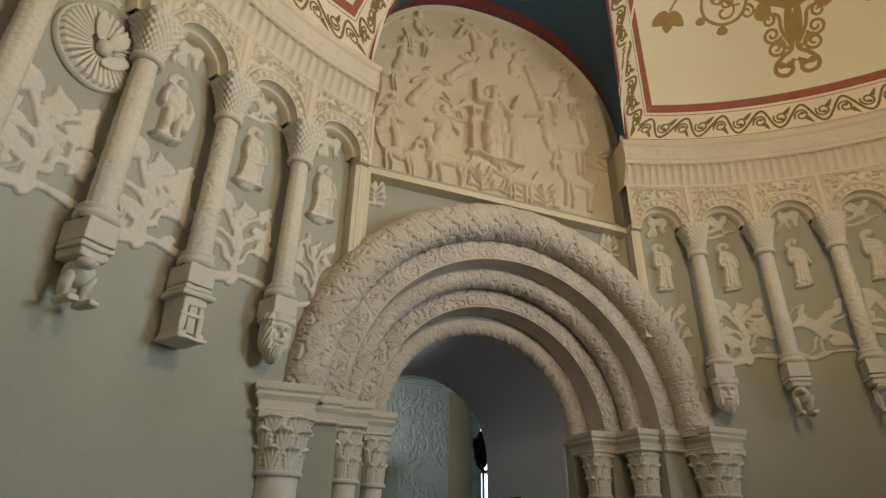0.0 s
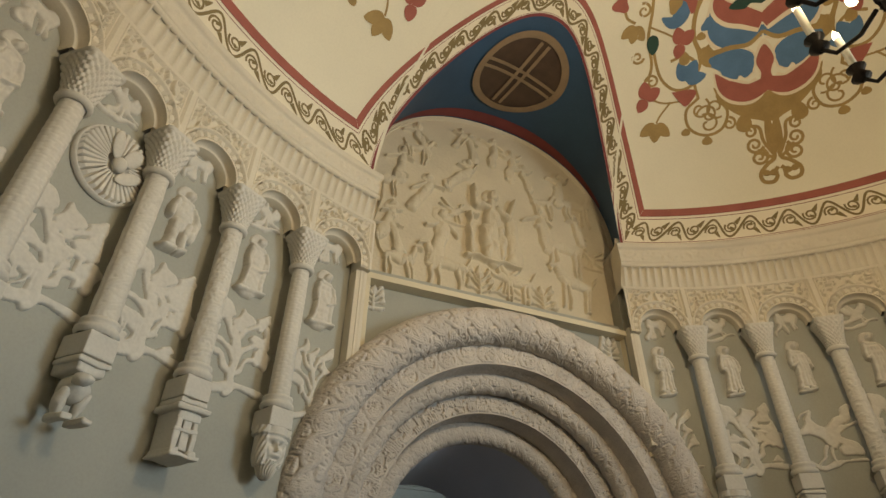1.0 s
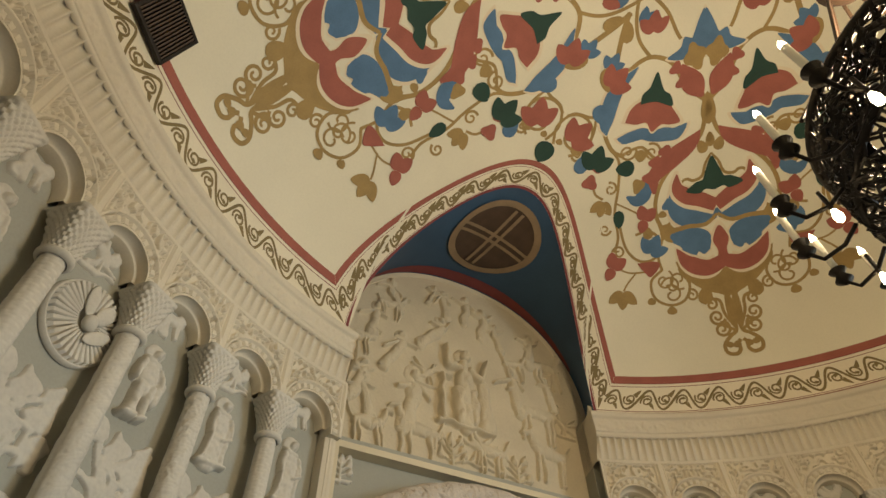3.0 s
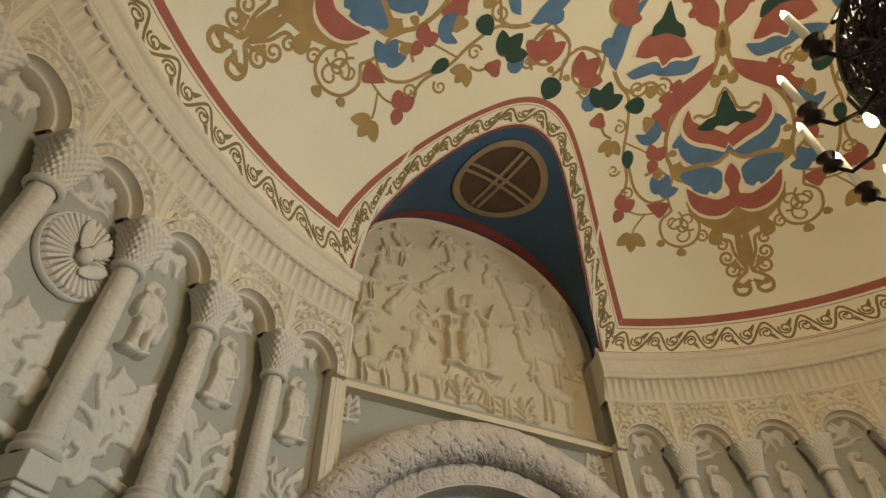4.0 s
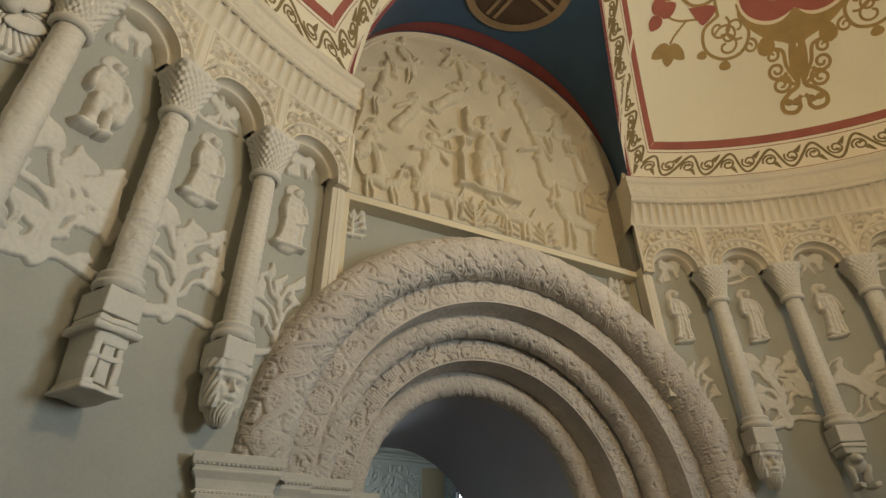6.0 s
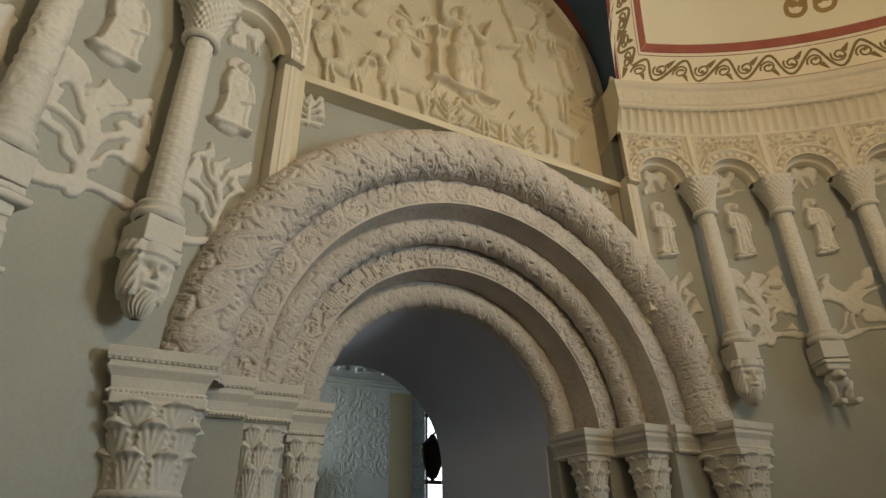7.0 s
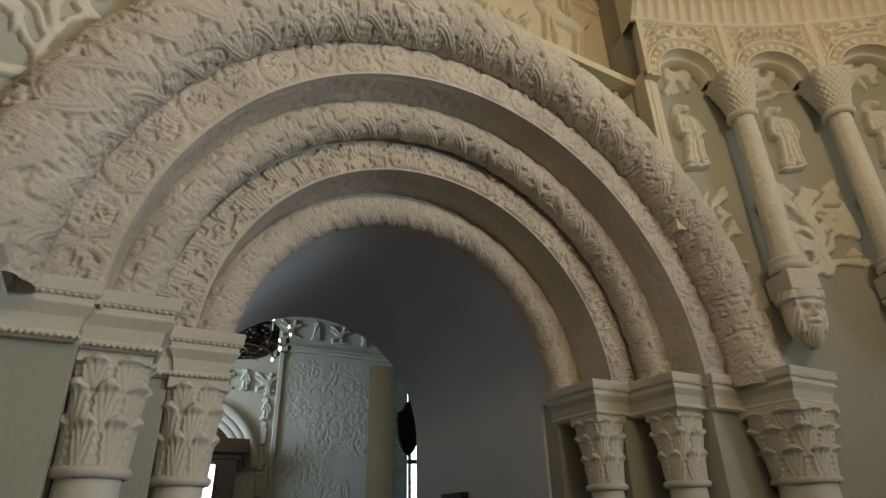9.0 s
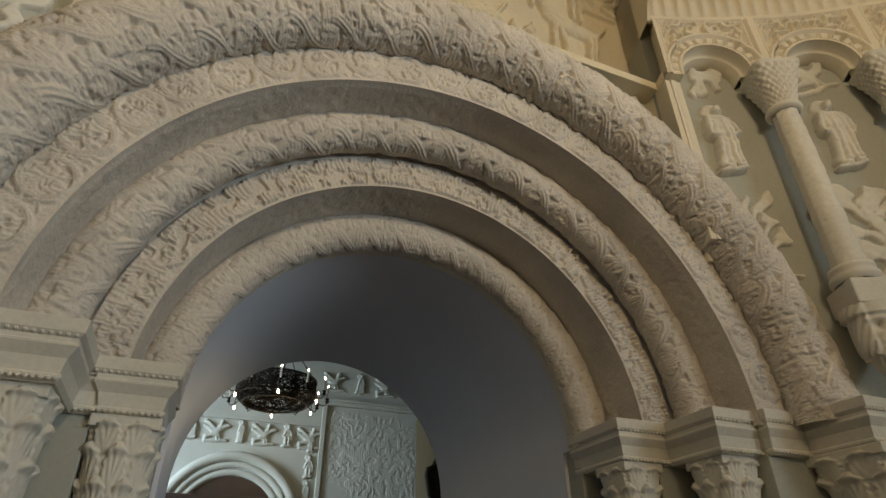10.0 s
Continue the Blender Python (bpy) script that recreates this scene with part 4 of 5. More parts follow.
PH = np.concatenate([np.linspace(-18.8, 18.8, 80) + 90 * k if j == 0 else np.linspace(18.8, 71.2, 60)[1:-1] + 90 * k for k in range(4) for j in (0, 1)])
PH = np.r_[PH, PH[0] + 360]
loc = ((PH + 45) % 90) - 45
low = lune(loc, 18.8, 47.7)
T = np.linspace(0, 1, 60)
TH = low[:, None] + (90 - low[:, None]) * T[None, :]
dome = grid("ceiling", dome_at(PH[:, None] + 0 * TH, TH), DOME, flip=True)
tagged(dome, "cream painted dome with coloured leaf ornament", "dome", kind="structure")

# blue vault between tympanum and dome edge
for q in range(4):
    n = 81
    x = np.linspace(-1, 1, n)
    xx = np.sin(x * np.pi / 2)
    th = lune(xx * 18.8, 18.8, 47.7)
    edge = dome_at(xx * 18.8, th)
    ta = np.pi / 2 + np.pi / 2 * -x
    bx, bz = tymp_rim(ta, 0.015)
    back = np.stack([bx, TY - 0.03 + 0 * ta, bz], -1)
    back[:, 2] = np.where(np.abs(x) > 0.999, DZ, back[:, 2])
    w = np.linspace(0, 1, 24)[None, :, None]
    bulge = -0.08 * np.sin(np.pi * w) * np.array([0, 0, 1.0])
    P = edge[:, None] * (1 - w) + back[:, None] * w + bulge
    if q == 0:
        VAULT = P.copy()
    rot = np.array(Matrix.Rotation(radians(-90 * q), 3, "Z"))
    c = np.array([CX, CY, 0])
    vault = grid("ceiling_vault", (P - c) @ rot.T + c, BLUE)
    tagged(vault, "dark blue lunette vault", "vault", kind="structure")
    if q:
        Xw, Zw = np.meshgrid(np.linspace(-2.1, 2.1, 40), np.linspace(6.6, TZ + TB, 40), indexing="ij")
        Pw = np.stack([Xw, TY + 0 * Xw, Zw], -1)
        cl = grid("wall_lunette", (Pw - c) @ rot.T + c, TYMP)
        tagged(cl, "plain cream lunette wall", "wall", kind="structure")

# ---- painted ornament of the dome ----
def metric(th):
    t = np.radians(th)
    return np.radians(1) * DR * np.cos(t), np.radians(1) * np.hypot(DR * np.sin(t), DV * np.cos(t))


class Paint:
    """Gathers flat painted pieces of one colour on the dome."""

    def __init__(self, name, mat, off):
        self.name, self.mat, self.off, self.V, self.F = name, mat, 0.5 * off + 0.001, [], []

    def strip(self, L, R):
        """Between two edges given as angle pairs."""
        gap = (np.abs(L - R) * np.stack(metric(L[:, 1]), -1)).sum(1).max()
        if gap > 0.09:
            cuts = np.linspace(0, 1, int(gap / 0.08) + 2)
            for a, b in zip(cuts, cuts[1:]):
                self.strip(L + (R - L) * a, L + (R - L) * b)
            return
        i, n = len(self.V), len(L)
        PL, PR = dome_at(L[:, 0], L[:, 1], self.off), dome_at(R[:, 0], R[:, 1], self.off)
        self.V.extend(np.stack([PL, PR], 1).reshape(-1, 3))
        self.F.extend((i + 2 * k, i + 2 * k + 1, i + 2 * k + 3, i + 2 * k + 2) for k in range(n - 1))

    def line(self, Q, width):
        """A brush line along angle pairs; width in metres, one value or one for each point."""
        Q = np.asarray(Q, float)
        kx, ky = metric(Q[:, 1])
        kx = np.maximum(kx, 0.004)
        d = np.gradient(Q, axis=0) * np.stack([kx, ky], -1)
        d /= np.maximum(np.hypot(*d.T), 1e-9)[:, None]
        w = np.asarray(width) * 0.5 * np.ones(len(Q))
        nrm = np.stack([-d[:, 1] / kx, d[:, 0] / ky], -1) * w[:, None]
        self.strip(Q + nrm, Q - nrm)

    def fill(self, poly):
        """A star-shaped patch of angle pairs."""
        poly = np.asarray(poly, float)
        i, n = len(self.V), len(poly)
        c = poly.mean(0)
        mid = (poly + c) / 2
        self.V.extend(dome_at(poly[:, 0], poly[:, 1], self.off))
        self.V.extend(dome_at(mid[:, 0], mid[:, 1], self.off))
        self.V.append(dome_at(c[0], c[1], self.off))
        for k in range(n):
            j = (k + 1) % n
            self.F.append((i + k, i + j, i + n + j, i + n + k))
            self.F.append((i + n + k, i + n + j, i + 2 * n))

    def done(self, label=""):
        if self.V:
            mesh_object(self.name, self.V, self.F, self.mat, dome, label, False)


def smooth_line(pts, n=14):
    """A curve through control points (Catmull-Rom)."""
    p = np.asarray(pts, float)
    p = np.vstack([2 * p[0] - p[1], p, 2 * p[-1] - p[-2]])
    out = []
    for k in range(1, len(p) - 2):
        t = np.linspace(0, 1, n, endpoint=False)[:, None]
        a, b, c, d = p[k - 1 : k + 3]
        out.append(0.5 * (2 * b + (c - a) * t + (2 * a - 5 * b + 4 * c - d) * t ** 2 + (3 * b - a - 3 * c + d) * t ** 3))
    return np.vstack(out + [p[-2:-1]])


def place(pts, at, flip=1, turn=0.0, size=1.0):
    """Metric shape points laid on the dome at an angle pair."""
    p = np.asarray(pts, float) * size
    c, s = math.cos(radians(turn)), math.sin(radians(turn))
    p = np.stack([p[:, 0] * c - p[:, 1] * s, p[:, 0] * s + p[:, 1] * c], -1)
    kx, ky = metric(at[1])
    return np.stack([at[0] + flip * p[:, 0] / max(kx, 0.008), at[1] + p[:, 1] / ky], -1)


def leaf_shape(l, w, n=14):
    """A pointed drop with its round end at the origin."""
    q = np.linspace(0, 1, n)
    side = np.stack([w * 1.35 * np.sqrt(q) * (1 - q) ** 0.75, l * q], -1)
    return np.vstack([side, side[::-1][1:-1] * (-1, 1)])


def lobed(l, w, lobes, n=60):
    """A softly scalloped leaf with its stalk at the origin."""
    t = np.linspace(0, 2 * np.pi, n, endpoint=False)
    k = 0.87 + 0.15 * np.cos(lobes * t)
    return np.stack([w / 2 * np.sin(t) * k, l / 2 * (1 - np.cos(t) * k)], -1)


def curl(r, turns, start, n=30):
    t = np.linspace(0, 1, n)
    a = radians(start) + turns * 2 * np.pi * t
    q = r * (1 - 0.82 * t)
    return np.stack([q * np.cos(a), q * np.sin(a)], -1)


# bands: round each lunette and along the foot of the dome
def even(Q, n):
    kx, ky = metric(Q[:, 1])
    d = np.diff(Q, axis=0) * np.stack([kx, ky], -1)[:-1]
    s = np.r_[0, np.cumsum(np.hypot(*d.T))]
    g = np.linspace(0, s[-1], n)
    return np.stack([np.interp(g, s, Q[:, 0]), np.interp(g, s, Q[:, 1])], -1), s[-1]


def lune_curve(wide, high, foot):
    x = np.sin(np.linspace(-1, 1, 401) * np.pi / 2)
    Q = np.stack([x * wide, lune(x * wide, wide, high)], -1)
    return Q[Q[:, 1] >= foot - 1e-6]


NB = 500
IN, LIN = even(lune_curve(18.8, 47.7, 0), NB)
OUT, LOUT = even(lune_curve(23.4, 52.9, 11.7), NB)
bands = []
for c in (-90, 0, 90):
    bands.append((IN + (c, 0), OUT + (c, 0), (LIN + LOUT) / 2))
for c in (-45, 45):
    t = np.linspace(0, 1, NB)
    bands.append((np.stack([c - 26.2 + 52.4 * t, 0 * t + 0.05], -1), np.stack([c - 22.1 + 44.2 * t, 0 * t + 11.7], -1), 5.0))
for lo_, up_, length in bands:
    at = lambda f: lo_ + (up_ - lo_) * f
    pale = Paint("painted_band", BAND, 0.003)
    pale.strip(at(0.0), at(1.0))
    pale.done("pale painted band")
    for f0, f1, mat in ((0.0, 0.10, MAROON), (0.125, 0.14, MAROON), (0.745, 0.76, MAROON), (0.82, 1.0, RED), (0.82, 0.835, MAROON)):
        p = Paint("painted_line", mat, 0.006 if mat is RED else 0.008)
        p.strip(at(f0), at(f1))
        p.done()
    # running scroll with curls in every bend
    vine = Paint("painted_scroll", OLIVE, 0.007)
    wide = 0.62
    half = 0.265
    n = int(round(length / half))
    half = length / n

    def on_band(x, y):
        t = np.clip(np.asarray(x) / length, 0, 1) * (NB - 1)
        f = 0.43 + np.asarray(y) / wide
        a = np.stack([np.interp(t, np.arange(NB), lo_[:, k]) for k in (0, 1)], -1)
        b = np.stack([np.interp(t, np.arange(NB), up_[:, k]) for k in (0, 1)], -1)
        return a + (b - a) * f[:, None]

    x = np.linspace(0.02, length - 0.02, n * 12)
    vine.line(on_band(x, 0.145 * np.sin(np.pi * x / half)), 0.036)
    for k in range(n):
        sg = 1 if k % 2 == 0 else -1
        t = np.linspace(0, 1, 22)
        a = np.pi * 1.15 - t * 3.0 * np.pi
        r = 0.092 * (1 - 0.74 * t)
        cx = (k + 0.5) * half
        vine.line(on_band(cx + r * np.cos(a), sg * (0.0 + r * np.sin(a)) - sg * 0.012), 0.028 + 0.034 * (t > 0.86))
        for e, b in ((0.12, -0.15),):
            q = np.linspace(0, 1, 6)
            vine.line(on_band(cx + e * 0.5 + e * 0.6 * q, sg * (-0.055 + (b + 0.055) * q) * 1.0), 0.062 * (1 - q) ** 0.7 + 0.008)
    vine.done("olive running scroll painted on a pale band")

# large leaf ornament in each quarter, mirrored about its middle
for c in (-45.0, 43.0):
    kit = {n: Paint("painted_" + n, m, o) for n, m, o in (("vine", OCHRE, 0.007), ("palmette", OCHRE, 0.009), ("pale_edge", PALE, 0.010), ("blue_leaf", ORBLUE, 0.012), ("pale_line", PALE, 0.014), ("red_leaf", RED, 0.016), ("green_leaf", GREEN, 0.018), ("ochre_leaf", OCHRE, 0.0125))}
    vine, palm, edge, blue, pale, red, green, och = (kit[n] for n in ("vine", "palmette", "pale_edge", "blue_leaf", "pale_line", "red_leaf", "green_leaf", "ochre_leaf"))
    for m in (-1, 1):
        P = lambda a, th: (c + m * a, th)
        put = lambda paint, shape, a, th, turn=0, size=1.0: paint.fill(place(shape, P(a, th), m, turn, size))
        stroke = lambda paint, pts, w: paint.line(smooth_line([P(a, t) for a, t in pts]), w)
        curled = lambda a, th, r, turns, start, w=0.04: vine.line(place(curl(r, turns, start), P(a, th), m), np.linspace(w, w * 0.7, 30))
        knob = lambda a, th, r=0.05: put(och, leaf_shape(r * 2, r * 2), a, th)

        def swelling(paint, pts, w0, w1, w2=0.02):
            """A brush stroke that swells from w0 to w1 and thins out to w2."""
            Q = smooth_line([P(a, t) for a, t in pts])
            t = np.linspace(0, 1, len(Q))
            paint.line(Q, np.where(t < 0.5, w0 + (w1 - w0) * np.sin(np.pi * t), w2 + (w1 - w2) * np.sin(np.pi * t)))

        def blob(paint, pts, under=None, grow=1.10):
            """A rounded patch through points, with a pale margin where one is named."""
            Q = smooth_line([P(a, t) for a, t in pts] + [P(*pts[0])], 6)[:-1]
            if under:
                under.fill(Q.mean(0) + (Q - Q.mean(0)) * grow)
            paint.fill(Q)

        def tulip(paint, a, th, turn=0, size=1.0, under=None):
            for tn, l, w in ((-52, 0.28, 0.15), (0, 0.30, 0.17), (52, 0.28, 0.15)):
                put(paint, leaf_shape(l, w), a, th, turn + tn, size)
            put(paint, lobed(0.22, 0.24, 3), a, th, turn, size)

        def heart(paint, a, th, turn=0, size=1.0):
            for tn in (-32, 32):
                put(paint, leaf_shape(0.22, 0.15), a, th, turn + tn, size)
            put(paint, leaf_shape(0.24, 0.16), a, th, turn + 180, size * 0.8)

        # hanging palmette at the foot: twin curls on a stem that parts into leaves
        stroke(palm, [(0.2, 19.4), (0.7, 18.4), (0.6, 17.0), (1.3, 15.9), (2.5, 16.4), (2.7, 18.4), (1.6, 20.4), (0.5, 21.6), (0.3, 24)], 0.060)
        knob(0.9, 17.4, 0.055), knob(1.9, 17.6, 0.05)
        stroke(palm, [(0.4, 21.6), (1.8, 23.0), (2.6, 24.2)], 0.05), curled(2.5, 22.4, 0.13, 1.5, 120, 0.05), curled(2.9, 25.4, 0.13, 1.5, 200, 0.05)
        stroke(palm, [(0.5, 22.6), (1.6, 26.0), (2.0, 29.0), (3.6, 29.8)], 0.05), put(och, leaf_shape(0.30, 0.20), 4.4, 28.6, 10), curled(3.4, 28.4, 0.10, 1.3, 60, 0.045)
        put(palm, leaf_shape(0.62, 0.13), 0.3, 22.5, -4)
        # ochre cup under the flower
        blob(palm, [(0, 37.6), (1.6, 38.0), (3.2, 35.0), (5.4, 34.6), (8.8, 38.6), (7.4, 35.2), (4.6, 32.2), (1.8, 30.6), (0, 30.0)])
        # lower flower: red calyx with blue lobes
        swelling(pale, [(1.0, 37.6), (3.2, 36.4), (6.4, 38.0), (8.9, 41.4)], 0.26, 0.36)
        swelling(red, [(0.0, 37.6), (3.2, 36.5), (6.4, 38.0), (8.6, 41.0)], 0.20, 0.27)
        blob(red, [(-1.2, 37.0), (-0.8, 39.6), (-1.5, 42.0), (0, 44.6), (1.5, 42.0), (0.8, 39.6), (1.2, 37.0)], pale, 1.22)
        blob(blue, [(2.2, 40.2), (1.7, 42.6), (2.6, 44.0), (5.0, 44.8), (9.8, 44.2), (9.6, 42.6), (7.6, 41.2), (7.2, 39.2), (5.4, 38.6), (4.4, 40.0), (3.4, 39.4)], edge)
        swelling(och, [(10.6, 46.0), (9.4, 44.8), (6.0, 45.2), (2.6, 45.2), (0, 46.8)], 0.12, 0.07, 0.05)
        # upper flower: red W with blue wings below and a green crest
        swelling(edge, [(0, 46.6), (3.6, 47.4), (7.4, 48.8), (9.9, 52.6)], 0.20, 0.62, 0.08)
        swelling(blue, [(0, 46.8), (3.6, 47.5), (7.4, 48.8), (9.8, 52.4)], 0.14, 0.52)
        for k, (a, th) in enumerate(((3.2, 46.2), (5.6, 46.6), (7.6, 47.4), (9.2, 49.0))):
            put(blue, lobed(0.20, 0.22, 3), a, th, -20 * k)
        swelling(pale, [(0, 48.2), (3.2, 49.6), (6.2, 50.6), (8.6, 52.4), (8.8, 55.4)], 0.28, 0.34, 0.05)
        swelling(red, [(0, 48.4), (3.2, 49.9), (6.2, 50.8), (8.4, 52.4), (8.7, 54.8)], 0.20, 0.25)
        blob(green, [(0, 51.2), (2.0, 51.6), (3.4, 51.0), (6.4, 51.6), (4.2, 53.0), (2.4, 53.4), (1.6, 55.0), (0, 57.0)])
        swelling(vine, [(7.0, 51.0), (7.4, 53.2), (6.2, 53.8), (4.6, 53.4), (2.6, 54.0), (1.6, 56.0), (0, 57.6)], 0.035, 0.05, 0.03)
        put(och, leaf_shape(0.22, 0.14), 1.6, 57.8, -20), put(och, leaf_shape(0.24, 0.12), 0.0, 58.6)
        # ring round the flower and the red petals outside it
        stroke(vine, [(10.2, 43.6), (12.9, 47.6), (13.0, 52.0), (10.6, 55.6), (6.0, 58.4), (2.2, 61.2), (0.6, 65.2)], 0.065)
        swelling(red, [(13.8, 51.6), (14.0, 54.8), (10.4, 57.4), (5.2, 59.8), (2.6, 61.6)], 0.05, 0.30)
        for a, th in ((14.6, 53.4), (13.4, 56.0), (11.0, 57.8)):
            put(red, lobed(0.22, 0.22, 3), a, th, -35)
        put(och, leaf_shape(0.34, 0.2), 11.0, 46.0, 160), knob(11.6, 47.2, 0.06)
        # crossing stems on the axis and the red wedge above
        stroke(vine, [(0.6, 65.2), (2.2, 67.4), (6.0, 69.0)], 0.07), put(och, leaf_shape(0.5, 0.2), 0.0, 62.2)
        swelling(red, [(1.6, 66.6), (5.0, 68.8), (9.8, 71.6)], 0.04, 0.32), put(red, lobed(0.20, 0.22, 3), 6.8, 68.6, -60), put(red, lobed(0.2, 0.22, 3), 9.6, 70.6, -60)
        put(och, lobed(0.42, 0.36, 4), 2.6, 70.6, -20)
        # paired flowers in rings
        stroke(vine, [(1.2, 66.2), (6.6, 68.2), (14, 71.8), (24, 72.4), (30.4, 70.2), (33.0, 66.2), (31.4, 61.6), (27.0, 58.4), (23.0, 57.6)], 0.065)
        swelling(edge, [(27.6, 70.8), (32.4, 67.0), (31.6, 62.2), (29.8, 60.2)], 0.03, 0.30)
        swelling(blue, [(27.8, 70.8), (32.2, 67.0), (31.4, 62.4), (29.8, 60.4)], 0.02, 0.24)
        blob(blue, [(26.6, 60.2), (24.0, 59.6), (20.0, 60.6), (17.0, 60.4), (13.0, 60.4), (8.6, 60.8), (6.4, 63.0), (9.6, 62.4), (13.0, 62.6), (16.4, 62.2), (20.0, 62.4), (24.0, 61.4)], edge)
        blob(red, [(25.6, 62.8), (22.0, 62.8), (19.0, 63.2), (16.8, 61.9), (14.4, 63.0), (11.4, 63.0), (8.6, 63.4), (10.6, 65.0), (13.0, 66.2), (17.4, 66.8), (22.0, 66.4), (25.0, 65.0)], pale, 1.14)
        blob(green, [(22.4, 65.8), (17.4, 66.4), (11.6, 65.8), (12.6, 67.4), (15.4, 68.2), (19.2, 70.6), (20.6, 68.4), (22.6, 67.2)])
        curled(22.4, 58.4, 0.14, 1.4, 150), curled(15.6, 58.6, 0.15, 1.4, 60), stroke(vine, [(24.4, 57.6), (19.0, 59.4), (14.0, 57.6), (9.0, 58.6)], 0.045), put(och, leaf_shape(0.2, 0.16), 18.6, 59.0, 180)
        # crown over the axis
        blob(blue, [(0, 72.6), (5.4, 72.9), (10, 72.2), (16.6, 72.4), (11.6, 73.8), (10.4, 75.2), (5.0, 75.0), (4.4, 76.8), (0, 78.4)], edge)
        stroke(vine, [(24, 72.4), (34, 74.6), (46, 79)], 0.05), stroke(vine, [(33, 66.4), (38, 71.4), (44.4, 76.6)], 0.075), stroke(vine, [(12, 75), (24, 78.4), (44, 80)], 0.05)
        put(och, leaf_shape(0.36, 0.18), 39.5, 69.4, 150), put(och, leaf_shape(0.3, 0.16), 37.0, 73.2, -30)
        # buds between the rings and the neighbouring quarter
        tulip(red, 35.2, 67.2, 25, 1.2), tulip(blue, 38.2, 69.4, 0, 0.8), put(blue, leaf_shape(0.30, 0.20), 35.6, 64.4, 150), tulip(red, 27.0, 75.6, -20, 1.0), tulip(blue, 34.0, 76.0, 30, 0.9)
        # tulips in rings above the lunette
        vine.line(place(curl(0.36, 1.15, 40, 46) * (1.0, 0.95), P(38.3, 58.8), m), 0.045)
        tulip(red, 38.6, 57.8, 28, 1.35), curled(35.6, 56.2, 0.10, 1.3, 210), knob(41.6, 56.6), knob(36.8, 56.2)
        stroke(vine, [(33.0, 66.0), (35.0, 62.6), (41.6, 61.8), (44.2, 59.2), (42.8, 56.4)], 0.045), stroke(vine, [(34.8, 62.8), (33.6, 59.8), (35.0, 56.8), (37.6, 55.6)], 0.045)
        put(green, leaf_shape(0.34, 0.24), 44.4, 56.4, 175), put(blue, leaf_shape(0.32, 0.2), 33.6, 53.4, 5)
        # green and red flower
        for a, th, tn in ((31.4, 54.6, 30), (28.2, 54.4, -40), (29.8, 53.8, 180)):
            put(red, lobed(0.26, 0.26, 3), a, th, tn)
        tulip(green, 30.0, 54.8, 0, 1.25), stroke(vine, [(29.6, 53.4), (27.8, 50.8), (25.6, 50.0)], 0.04)
        for tn in (-40, 0, 40):
            put(och, leaf_shape(0.26, 0.14), 25.4, 49.6, 180 + tn)
        # stems beside the lunette with leaves and bells
        stroke(vine, [(27.0, 58.4), (24.0, 56.6), (22.6, 52.4), (22.2, 48.0), (20.6, 43.6), (20.8, 40.4)], 0.045), curled(20.0, 40.4, 0.11, 1.3, 0), curled(23.6, 44.6, 0.10, 1.3, 180), curled(24.4, 52.0, 0.11, 1.3, 60)
        put(green, leaf_shape(0.30, 0.22), 19.6, 56.0, -100), swelling(blue, [(20.2, 51.0), (17.6, 50.4), (15.8, 52.0), (16.4, 54.0)], 0.03, 0.22), put(och, lobed(0.26, 0.22, 3), 18.2, 51.6, 10)
        put(green, leaf_shape(0.30, 0.15), 21.4, 48.4, 170), heart(red, 15.4, 46.9, 10, 1.15), stroke(vine, [(22.2, 49.6), (18.6, 48.6), (16.0, 47.6)], 0.03)
        stroke(vine, [(20.6, 45.6), (18.4, 41.0), (15.4, 38.8), (12.4, 39.8), (12.2, 43.4), (14.6, 44.8), (17.0, 44.0)], 0.045), stroke(vine, [(12.9, 47.6), (11.4, 43.6), (12.2, 40.2), (11.4, 36.8)], 0.045)
        tulip(blue, 13.8, 40.4, 25, 1.1), put(och, leaf_shape(0.2, 0.14), 14.4, 43.2, 0), blob(red, [(16.2, 38.4), (13.0, 38.8), (11.8, 38.0), (13.4, 35.6), (14.6, 36.4)])
        stroke(vine, [(14.6, 36.6), (17.6, 36.4), (20.2, 37.4)], 0.03), stroke(vine, [(16.2, 36.6), (17.8, 34), (18.4, 32.4)], 0.03)
        heart(red, 20.8, 37.2, 20, 1.2)
        for tn in (-50, 0, 50):
            put(och, leaf_shape(0.30, 0.16), 18.5, 32.2, 180 + tn)
        # knot of looped strands
        for dx, dy, st in ((0.0, 0.0, 0), (0.12, 0.10, 120), (-0.12, 0.10, 240), (0.0, -0.14, 60)):
            vine.line(place(curl(0.17, 1.05, st, 36) / 1 + (dx, dy), P(9.8, 33.4), m), 0.034)
        stroke(vine, [(11.4, 37.0), (13.4, 34.6), (12.8, 31.0), (10.2, 29.2), (7.6, 30.2), (6.6, 33.6), (8.2, 36.8), (7.4, 39.2)], 0.045), knob(10.0, 27.0, 0.07), knob(13.4, 29.4, 0.06), curled(6.8, 37.2, 0.11, 1.4, 180), curled(6.4, 31.0, 0.10, 1.3, 90)
    for paint in kit.values():
        paint.done()

